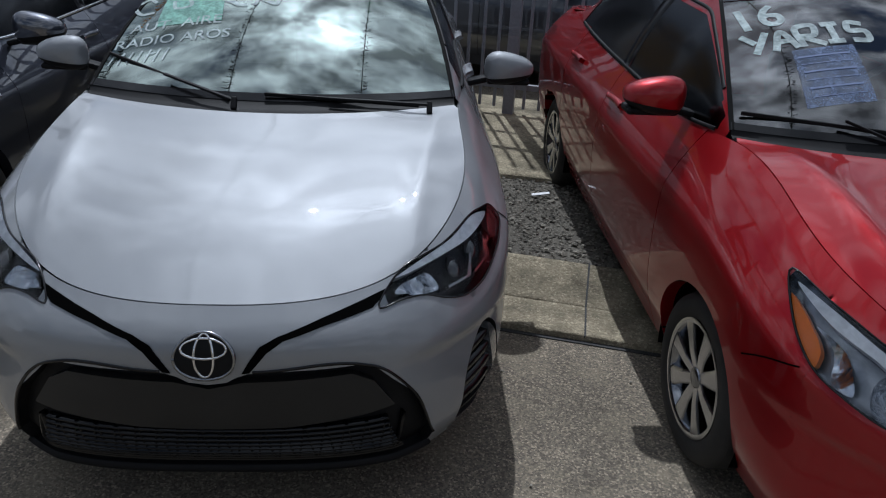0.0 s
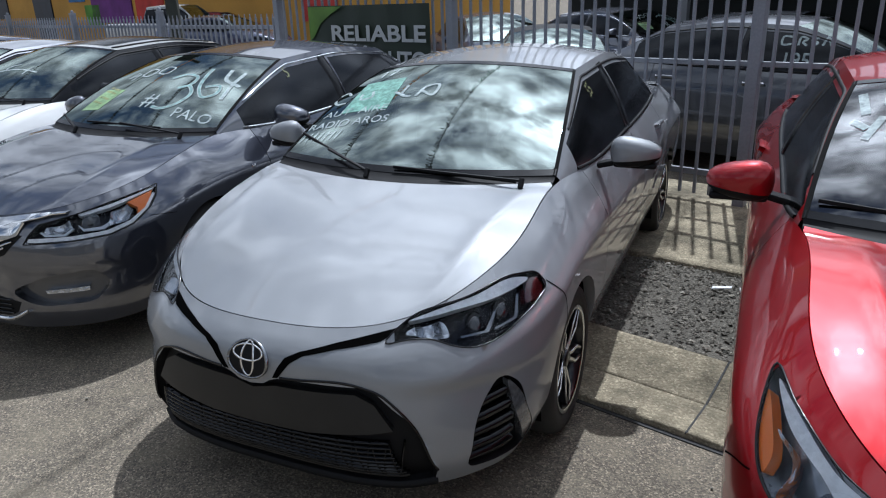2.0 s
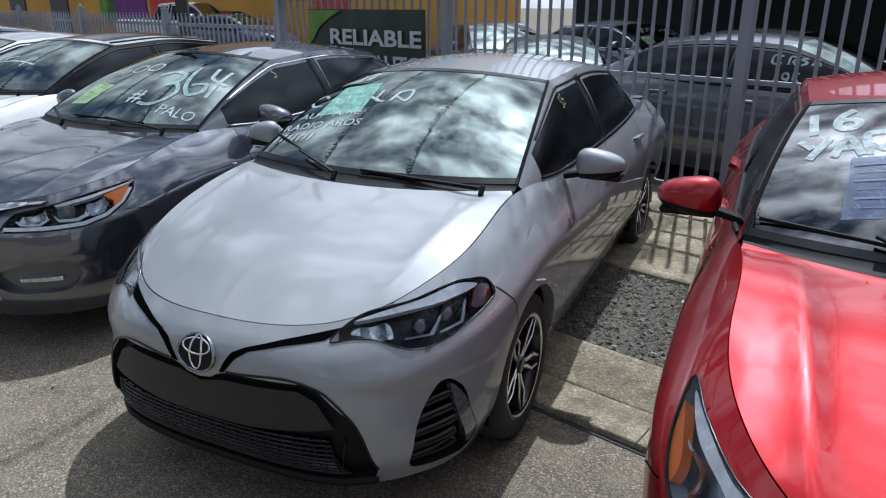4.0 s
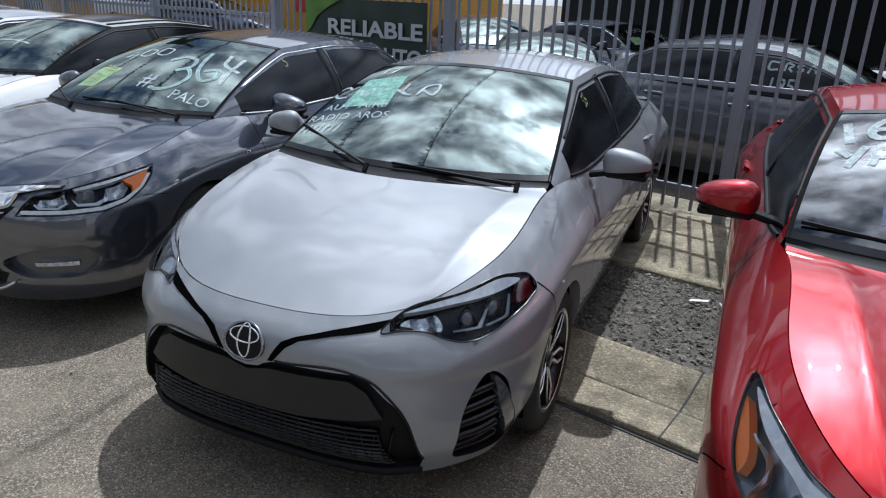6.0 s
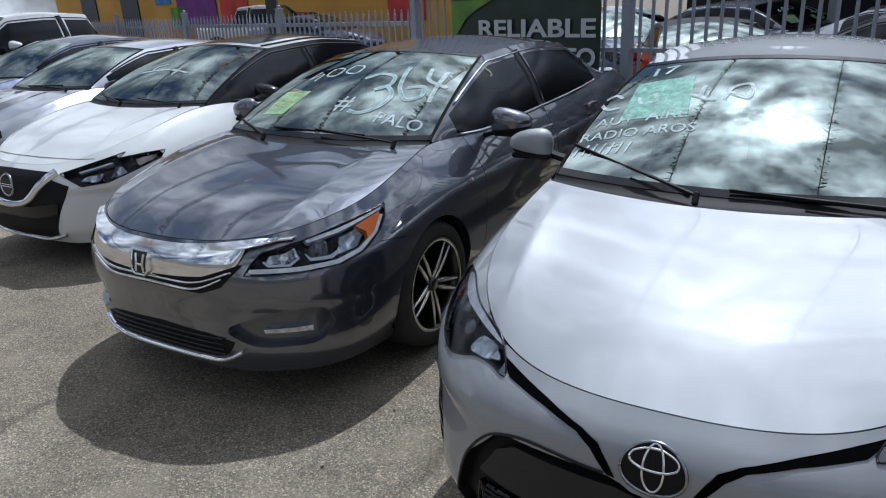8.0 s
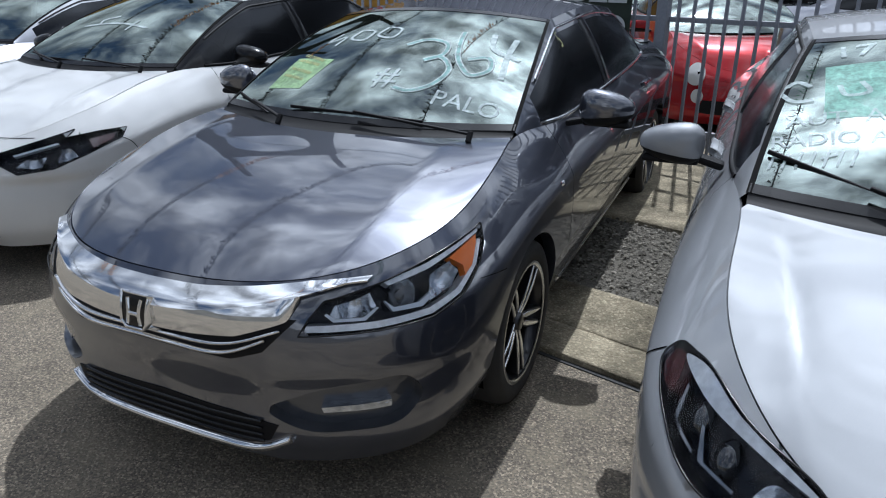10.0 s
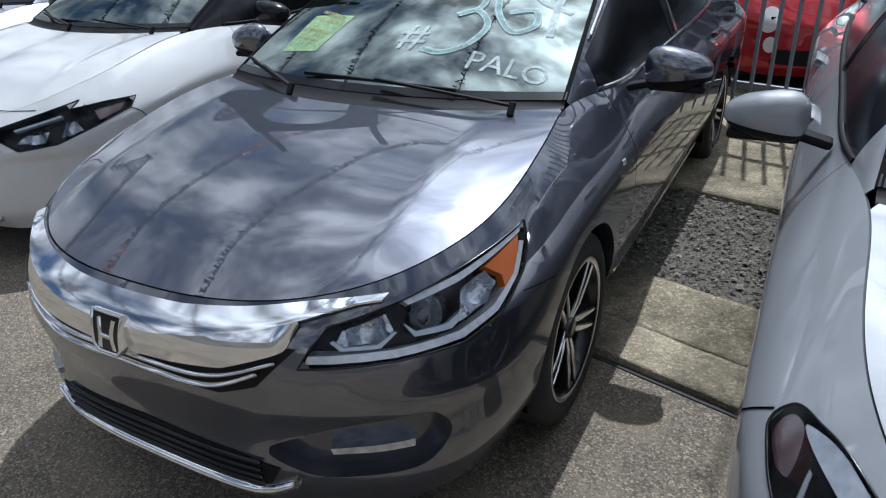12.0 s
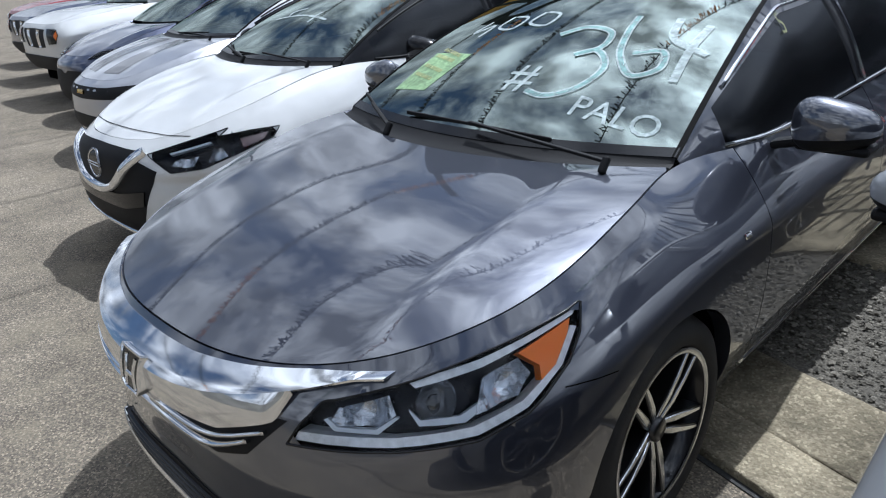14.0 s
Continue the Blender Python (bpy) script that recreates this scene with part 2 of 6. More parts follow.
def bulged(a, b, lift, n):
    """Even arc from a to b that stands off their chord by lift in its middle."""
    t = np.linspace(0, 1, n)[:, None]
    return np.asarray(a, float) * (1 - t) + np.asarray(b, float) * t + np.asarray(lift, float) * 4 * t * (1 - t)


def grid_faces(n, m, base=0, flip=False):
    """Quads of a grid with n rows of m points."""
    out = []
    for i in range(n - 1):
        for j in range(m - 1):
            q = (base + i * m + j, base + i * m + j + 1, base + (i + 1) * m + j + 1, base + (i + 1) * m + j)
            out.append(q[::-1] if flip else q)
    return out


def mirrored(g):
    h = np.array(g, float)
    h[..., 1] *= -1
    return h


def both(g):
    """Half grid whose last axis starts on the middle line, joined with its mirror image into one grid."""
    return np.concatenate((mirrored(g)[:, :0:-1], g), axis=1)


def rim_grid(g, depth):
    """The grid with its border folded down by depth, so that a panel has an edge."""
    g = np.asarray(g, float)
    du = np.gradient(g, axis=0)
    dv = np.gradient(g, axis=1)
    nn = np.cross(du, dv)
    nn /= np.linalg.norm(nn, axis=2)[..., None] + 1e-12
    n, m = g.shape[:2]
    out = np.zeros((n + 2, m + 2, 3))
    out[1:-1, 1:-1] = g
    out[0, 1:-1] = g[0] - nn[0] * depth
    out[-1, 1:-1] = g[-1] - nn[-1] * depth
    out[1:-1, 0] = g[:, 0] - nn[:, 0] * depth
    out[1:-1, -1] = g[:, -1] - nn[:, -1] * depth
    for i, j, a, b in ((0, 0, 0, 0), (0, -1, 0, -1), (-1, 0, -1, 0), (-1, -1, -1, -1)):
        out[i, j] = g[a, b] - nn[a, b] * depth
    return out


def panel_mesh(name, g, depth=0.012, outward=None):
    """A panel from a grid of points, with folded edges; outward is a direction that its face must look to."""
    g = np.asarray(g, float)
    i, j = len(g) // 2, g.shape[1] // 2
    nrm = np.cross(g[min(i + 1, len(g) - 1), j] - g[i - 1, j], g[i, min(j + 1, g.shape[1] - 1)] - g[i, j - 1])
    if outward is not None and np.dot(nrm, outward) < 0:
        g = g[:, ::-1]
    r = rim_grid(g, depth) if depth else g
    me = mesh_of(name, r.reshape(-1, 3), grid_faces(r.shape[0], r.shape[1], flip=True))
    bm = bmesh.new()
    bm.from_mesh(me)
    for e in bm.edges:
        if len(e.link_faces) == 2 and e.calc_face_angle(0) > 0.6:
            e.smooth = False
    bm.to_mesh(me)
    bm.free()
    return me


def pose_of(x, y, yaw):
    """Frame of a parked car: its x runs from the nose to the tail, its y to its own right."""
    return pose(x, y, 0, 0, 0, 90 + yaw)


def inside(poly, x, y):
    poly = np.asarray(poly, float)
    a, b = poly, np.roll(poly, -1, axis=0)
    hit = np.zeros(np.shape(x), bool)
    for (x0, y0), (x1, y1) in zip(a, b):
        if y0 == y1:
            continue
        c = ((y0 > y) != (y1 > y)) & (x < (x1 - x0) * (y - y0) / (y1 - y0) + x0)
        hit ^= c
    return hit


# ---- cars ----
from mathutils.bvhtree import BVHTree
from mathutils.geometry import delaunay_2d_cdt


class Shell:
    """The shape of one car: belt round the front and sides, hood, greenhouse and tail, from a few profile curves."""

    def __init__(self, c):
        self.c = c
        self.x_end = c["length"]
        self.make_bvh()

    def belt(self, col, v):
        """A point of the belt: col 0 is the middle of the nose, 1 the end of the front corner, 2 the start of the rear corner, 3 the middle of the tail; v runs from sill to top edge."""
        c = self.c
        nose = curve1(c["nose"], v)
        deep = curve1(c["corner"], v)
        wide = curve1(c["wide"], v)
        e = c.get("power", 2.4) + 0.7 * np.clip(1 - np.asarray(v, float) * 1.3, 0, 1)
        col = np.asarray(col, float)
        th = np.clip(col, 0, 1) * math.pi / 2
        fx = nose + deep * (1 - np.cos(th) ** (2 / e))
        fy = np.sin(th) ** (2 / e)
        x0, x1 = nose + deep, self.x_end - 0.5
        k = np.clip(col - 1, 0, 1)
        tr = np.clip(col - 2, 0, 1) * math.pi / 2
        x = np.where(col <= 1, fx, np.where(col <= 2, x0 + (x1 - x0) * k, x1 + 0.5 * np.sin(tr) ** (2 / 2.6)))
        y = np.where(col <= 1, fy, np.where(col <= 2, 1.0, np.cos(tr) ** (2 / 2.6)))
        w = np.clip((v - c.get("shoulder", 0.72)) / (1 - c.get("shoulder", 0.72)), 0, 1)
        w = w ** 1.2
        y = y * (wide * (1 - w) + curve1(c["top_wide"], x) * w)
        zb, zt = curve1(c["bottom"], x), curve1(c["top"], x)
        f = curve1(c.get("rise", ((0, 0), (0.3, 0.31), (0.6, 0.63), (0.8, 0.84), (0.92, 0.945), (1, 1))), v)
        z = zb + (zt - zb) * f
        for zc, soft, amount, y0, y1 in c.get("tuck", ()):
            k = 1 / (1 + np.exp(np.clip((z - zc) / soft, -40, 40)))
            x = x + amount * k * np.clip((np.abs(y) - y0) / (y1 - y0), 0, 1) * np.clip(2.2 - col * 2, 0, 1)
        return np.stack(np.broadcast_arrays(x, y, z), axis=-1)

    def col_at(self, x, v):
        """The column at which the belt's row v reaches x, on the front corner or the side."""
        cs = np.linspace(0, 2, 400)
        xs = self.belt(cs, v)[..., 0]
        return float(np.interp(x, xs, cs))

    def belt_grid(self, cols, vs):
        g = self.belt(np.asarray(cols)[None, :], np.asarray(vs)[:, None])
        return g

    def top_edge(self, x_or_col, n, x2, by_x=True):
        c0 = self.col_at(x_or_col, 1.0) if by_x else x_or_col
        c1 = self.col_at(x2, 1.0)
        return self.belt(np.linspace(c0, c1, n), 1.0)

    def hood_grid(self, n=40, m=40):
        c = self.c
        cc = self.col_at(c["hood_corner"], 1.0)
        front = self.belt(np.linspace(0, cc, n), 1.0)
        side = self.top_edge(c["hood_corner"], m, c["cowl_side"][0])
        side[-1] = c["cowl_side"]
        cowl = bow(c["cowl_mid"], c["cowl_side"], n)
        mid = catmull([front[0], *c["hood_mid"], cowl[0]], m)
        mid[:, 1] = 0
        g = coons(front, cowl, mid, side)
        u = np.linspace(0, 1, n)[None, :]
        v = np.linspace(0, 1, m)[:, None]
        for at, end, amount, wid in c.get("creases", ()):
            d = (u - at - (end - at) * v) / wid
            g[..., 2] += amount * np.exp(-np.sqrt(d * d + 0.03) * 1.5) * np.sin(np.pi * np.clip(v, 0, 1)) ** 0.5
        g[..., 2] += c.get("hood_bulge", 0.0) * np.sin(np.pi * v) * (1 - u**2)
        self.cowl_curve = cowl
        return g

    def rail(self, n, ts=None):
        c = self.c
        return catmull([c["cowl_side_rail"], *c["rail"]], n, ts)

    def screen_grid(self, n=20, m=20):
        c = self.c
        base = bow(c["screen_mid"], c["screen_side"], n)
        head = bow(c["header_mid"], c["header_side"], n)
        mid = bulged(c["screen_mid"], c["header_mid"], (-0.02, 0, 0.035), m)
        side = bulged(c["screen_side"], c["header_side"], (-0.015, 0.012, 0.03), m)
        return coons(base, head, mid, side)

    def roof_grid(self, n=16, m=20):
        c = self.c
        head = self.screen_grid()[-1]
        head = catmull(head, n)
        back = bow(c["back_mid"], c["back_side"], n)
        mid = catmull([head[0], c["roof_mid"], back[0]], m)
        side = catmull([head[-1], c["roof_side"], back[-1]], m)
        return coons(head, back, mid, side)

    def side_pillar_curve(self, m):
        """The upper edge of the side: up the windscreen's border, along the roof, down to the boot."""
        c = self.c
        s = self.screen_grid()[:, -1]
        r = self.roof_grid()[:, -1]
        tail = catmull([r[-1], c["back_low"]], 6)
        return np.concatenate((s[:-1], r[:-1], tail))

    def green_grid(self, n=12):
        """Side of the greenhouse between the belt's top edge and the roof."""
        top = self.side_pillar_curve(20)
        xs = top[:, 0]
        xs = np.maximum.accumulate(xs + np.arange(len(xs)) * 1e-6)
        cols = np.array([self.col_at(x, 1.0) for x in xs])
        bot = self.belt(cols, 1.0)
        v = np.linspace(0, 1, n)[:, None, None]
        g = bot[None] * (1 - v) + top[None] * v
        lift = (top[:, 2] - bot[:, 2])[None, :, None] * np.sin(np.pi * v) * 0.05
        g[..., 1] += lift[..., 0]
        return g

    def back_grid(self, n=14, m=14):
        c = self.c
        head = self.roof_grid(n)[-1]
        low = bow(c["deck_mid"], c["back_low"], n)
        return coons(head, low, np.linspace(head[0], low[0], m), np.linspace(head[-1], low[-1], m))

    def deck_grid(self, n=14, m=12):
        c = self.c
        low = self.back_grid(n)[-1]
        tail = self.belt(np.linspace(3.0, 2.35, n), 1.0)
        side = self.belt(np.linspace(self.col_at(c["back_low"][0], 1.0), 2.35, m), 1.0)
        side[0] = low[-1]
        return coons(low, tail, np.linspace(low[0], tail[0], m), side)

    def make_bvh(self):
        """Tree of the whole outside, for fitting lamps, gaps and trim to it."""
        belt = self.belt_grid(np.linspace(0, 3, 260), np.linspace(0, 1, 44))
        gs = [belt, mirrored(belt)]
        for g in (self.hood_grid(), self.screen_grid(), self.roof_grid(), self.back_grid(), self.deck_grid()):
            gs += [g, mirrored(g)]
        gr = self.green_grid()
        gs += [gr, mirrored(gr)]
        vs, fs = [], []
        for g in gs:
            base = len(vs)
            vs += [tuple(p) for p in g.reshape(-1, 3)]
            fs += grid_faces(g.shape[0], g.shape[1], base)
        self.bvh = BVHTree.FromPolygons(vs, fs)

    def cast(self, t, z, phi, far=6.0):
        """Where the shell is met from outside, along a level line turned by phi degrees (0: from the front, -90: from its left side, 90: from its right side)."""
        a = radians(phi)
        way = Vector((math.cos(a), -math.sin(a), 0))
        side = Vector((math.sin(a), math.cos(a), 0))
        o = side * t + Vector((0, 0, z)) - way * far
        p, nrm, _, _ = self.bvh.ray_cast(o, way)
        if p is None:
            q, nrm, _, _ = self.bvh.find_nearest(o + way * far)
            return q, -way
        if nrm.dot(way) > 0:
            nrm = -nrm
        return p, nrm

    def cast_top(self, x, y):
        p, nrm, _, _ = self.bvh.ray_cast(Vector((x, y, 3)), Vector((0, 0, -1)))
        if p is None:
            return Vector((x, y, 1.0)), Vector((0, 0, 1))
        return p, nrm if nrm.z > 0 else -nrm


def closed(pts, n=60, sharp=False):
    """Dense closed outline through points; sharp keeps straight sides."""
    p = np.asarray(pts, float)
    if sharp:
        q = np.concatenate((p, p[:1]))
        k = max(2, n // len(p))
        return np.concatenate([np.linspace(q[i], q[i + 1], k, endpoint=False) for i in range(len(p))])
    q = np.concatenate((p[-2:], p, p[:3]))
    d = np.linalg.norm(np.diff(q, axis=0), axis=1)
    k = np.concatenate(([0], np.cumsum(d)))
    a, b = k[2], k[2 + len(p)]
    return catmull(q, ts=np.linspace(a, b, n, endpoint=False) / k[-1])


def decal(shell, outline, phi, off=0.004, depth=0.02, step=0.03, top=False, push=None):
    """A plate that follows the shell inside an outline of (t, z), or (x, y) from above, standing off by off, with a folded rim."""
    o = np.asarray(outline, float)
    lo, hi = o.min(0), o.max(0)
    gx, gy = np.meshgrid(np.arange(lo[0] + step / 2, hi[0], step), np.arange(lo[1] + step / 2, hi[1], step))
    gx, gy = gx.ravel(), gy.ravel()
    keep = inside(o, gx, gy)
    far = np.ones(len(gx), bool)
    for q in o:
        far &= (gx - q[0]) ** 2 + (gy - q[1]) ** 2 > (step * 0.4) ** 2
    pts = [Vector(p) for p in o] + [Vector((x, y)) for x, y in zip(gx[keep & far], gy[keep & far])]
    n = len(o)
    vs2, _, fs, _, _, _ = delaunay_2d_cdt(pts, [], [list(range(n))], 1, 1e-6)
    verts, norms = [], []
    for q in vs2:
        p, nrm = shell.cast_top(q.x, q.y) if top else shell.cast(q.x, q.y, phi)
        k = off if push is None else off + push(q.x, q.y)
        verts.append(p + nrm * k)
        norms.append(nrm)
    if depth:
        base = len(verts)
        for i in range(n):
            verts.append(verts[i] - norms[i] * depth)
        fs = [tuple(f) for f in fs] + [(i, (i + 1) % n, base + (i + 1) % n, base + i) for i in range(n)]
    me = mesh_of("plate", verts, [tuple(f) for f in fs])
    bm = bmesh.new()
    bm.from_mesh(me)
    bmesh.ops.recalc_face_normals(bm, faces=bm.faces)
    for e in bm.edges:
        if len(e.link_faces) == 2 and e.calc_face_angle(0) > 0.7:
            e.smooth = False
    bm.to_mesh(me)
    bm.free()
    return me


def line_on(shell, pts, phi, width=0.005, off=0.0015, n=40, top=False, height=0.0):
    """A strip along a line on the shell: a panel gap, or a raised bar where height is given."""
    p = catmull(np.asarray(pts, float), n)
    vs = []
    for q in p:
        h, nrm = shell.cast_top(q[0], q[1]) if top else shell.cast(q[0], q[1], phi)
        vs.append((h, nrm))
    verts, faces = [], []
    for i, (h, nrm) in enumerate(vs):
        d = vs[min(i + 1, len(vs) - 1)][0] - vs[max(i - 1, 0)][0]
        s = d.cross(nrm).normalized() * width / 2
        up = nrm * (off + height)
        lowr = nrm * (off if not height else min(off, 0.0) - 0.004)
        verts += [h + s + lowr, h + s * 0.8 + up, h - s * 0.8 + up, h - s + lowr]
    m = 4
    for i in range(len(vs) - 1):
        for j in range(m - 1):
            faces.append((i * m + j, i * m + j + 1, (i + 1) * m + j + 1, (i + 1) * m + j))
    if height:
        faces += [(0, 1, 2, 3), tuple(len(verts) - 4 + k for k in (3, 2, 1, 0))]
    return mesh_of("strip", verts, faces)


def wheel_meshes(radius, rim, width, style):
    """Tyre, rim barrel and spokes of a wheel whose axle is the y axis, outer face towards -y."""
    out = {}
    prof = [(rim, 0.42), (rim + 0.012, 0.5), (radius - 0.035, 0.5), (radius - 0.012, 0.44), (radius, 0.30), (radius, -0.30), (radius - 0.012, -0.44), (radius - 0.035, -0.5), (rim, -0.5)]

    def lathe(profile, seg=56):
        vs, fs = [], []
        m = len(profile)
        for i in range(seg):
            a = 2 * math.pi * i / seg
            for r, y in profile:
                vs.append((r * math.cos(a), -y * width, r * math.sin(a)))
        for i in range(seg):
            for j in range(m - 1):
                k = (i + 1) % seg
                fs.append((i * m + j, i * m + j + 1, k * m + j + 1, k * m + j))
        return vs, fs

    out["tyre"] = mesh_of("tyre", *lathe(prof))
    out["barrel"] = mesh_of("rim", *lathe([(rim + 0.004, 0.47), (rim - 0.006, 0.48), (rim - 0.016, 0.44), (rim - 0.03, 0.2), (rim - 0.035, -0.4), (0.05, -0.2), (0.0, -0.2)]))
    out["lip"] = mesh_of("rim_edge", *lathe([(rim + 0.003, 0.485), (rim - 0.002, 0.492), (rim - 0.010, 0.488), (rim - 0.014, 0.47)]))
    out["hub"] = mesh_of("hub_cap", *lathe([(0.036, 0.30), (0.036, 0.40), (0.028, 0.42), (0.0, 0.422)], 24))

    def blade(bm, rows, offset, lift, drop):
        """A bar from hub to rim through rows of (radius, sideways, width, height), chamfered and deep."""
        ring = []
        for r, side, w, y in rows:
            row = []
            for k, d in ((-1, -drop), (-1, -0.003), (-0.78, 0.0), (0.78, 0.0), (1, -0.003), (1, -drop)):
                row.append(bm.verts.new((r, -(y * width + lift + d), side * offset + k * w / 2)))
            ring.append(row)
        for a, b in zip(ring, ring[1:]):
            for k in range(5):
                bm.faces.new((a[k], a[k + 1], b[k + 1], b[k]))
        bm.faces.new(ring[0])
        bm.faces.new(ring[-1])

    fork = [(a * rim, b, w, y) for a, b, w, y in style["fork"]]
    body, face = bmesh.new(), bmesh.new()
    sides = (-1, 1) if style["twin"] else (0,)
    for k in sides:
        blade(body, [(r, b, w + 0.010, y) for r, b, w, y in fork], k, -0.003, 0.05)
        blade(face, fork, k, 0.0, 0.006)
    for nm, bm in (("spoke", body), ("spoke_face", face)):
        bmesh.ops.recalc_face_normals(bm, faces=bm.faces)
        me = bpy.data.meshes.new(nm)
        bm.to_mesh(me)
        bm.free()
        out[nm] = me
    out["count"] = style["spokes"]
    return out


def mirror_meshes(c):
    """Shell of a door mirror as a rounded, back-swept housing; its glass looks to the tail."""
    nu, nv = 22, 14
    L, H, D = c.get("mirror", (0.22, 0.14, 0.11))
    vs = []
    for i in range(nv):
        b = math.pi * i / (nv - 1)
        for j in range(nu):
            a = 2 * math.pi * j / nu
            ex = 2 / 2.6
            cx = np.sign(math.cos(a)) * abs(math.cos(a)) ** ex * max(0.0, math.sin(b)) ** 0.7
            cz = np.sign(math.sin(a)) * abs(math.sin(a)) ** ex * max(0.0, math.sin(b)) ** 0.7
            d = -math.cos(b)
            y = cx * L / 2
            z = cz * H / 2 * (1.0 - 0.30 * cx) - 0.02 * cx * H
            x = d * D / 2 if d < 0.15 else 0.15 * D / 2 + (d - 0.15) * 0.01
            x += 0.035 * (cx + 1) ** 1.5 * (0.5 if d < 0.15 else 1.0) * 0.5
            vs.append((x, y, z))
    fs = []
    for i in range(nv - 1):
        for j in range(nu):
            k = (j + 1) % nu
            fs.append((i * nu + j, i * nu + k, (i + 1) * nu + k, (i + 1) * nu + j))
    return mesh_of("mirror_housing", vs, fs)


def flip_mesh(me):
    """Mirror image of a mesh across the car's middle plane."""
    out = me.copy()
    for v in out.vertices:
        v.co.y = -v.co.y
    out.flip_normals()
    return out


def arch_cut(me, wheels, radius):
    """Cuts the wheel arches out of a side panel and turns their edges inwards."""
    bm = bmesh.new()
    bm.from_mesh(me)
    for wx, wz in wheels:
        def far(p):
            return math.hypot(p.x - wx, p.z - wz)
        bmesh.ops.delete(bm, geom=[f for f in bm.faces if far(f.calc_center_median()) < radius], context="FACES")
        for v in bm.verts:
            r = far(v.co)
            if v.is_boundary and r < radius + 0.024:
                v.co.x, v.co.z = wx + (v.co.x - wx) * radius / r, wz + (v.co.z - wz) * radius / r
        edge = [e for e in bm.edges if e.is_boundary and all(far(v.co) < radius + 0.02 for v in e.verts)]
        made = bmesh.ops.extrude_edge_only(bm, edges=edge)["geom"]
        for v in made:
            if isinstance(v, bmesh.types.BMVert):
                v.co.y -= 0.05 if v.co.y > 0 else -0.05
        for e in edge:
            e.smooth = False
    out = bpy.data.meshes.new(me.name)
    bm.to_mesh(out)
    bm.free()
    out.materials.clear()
    return out


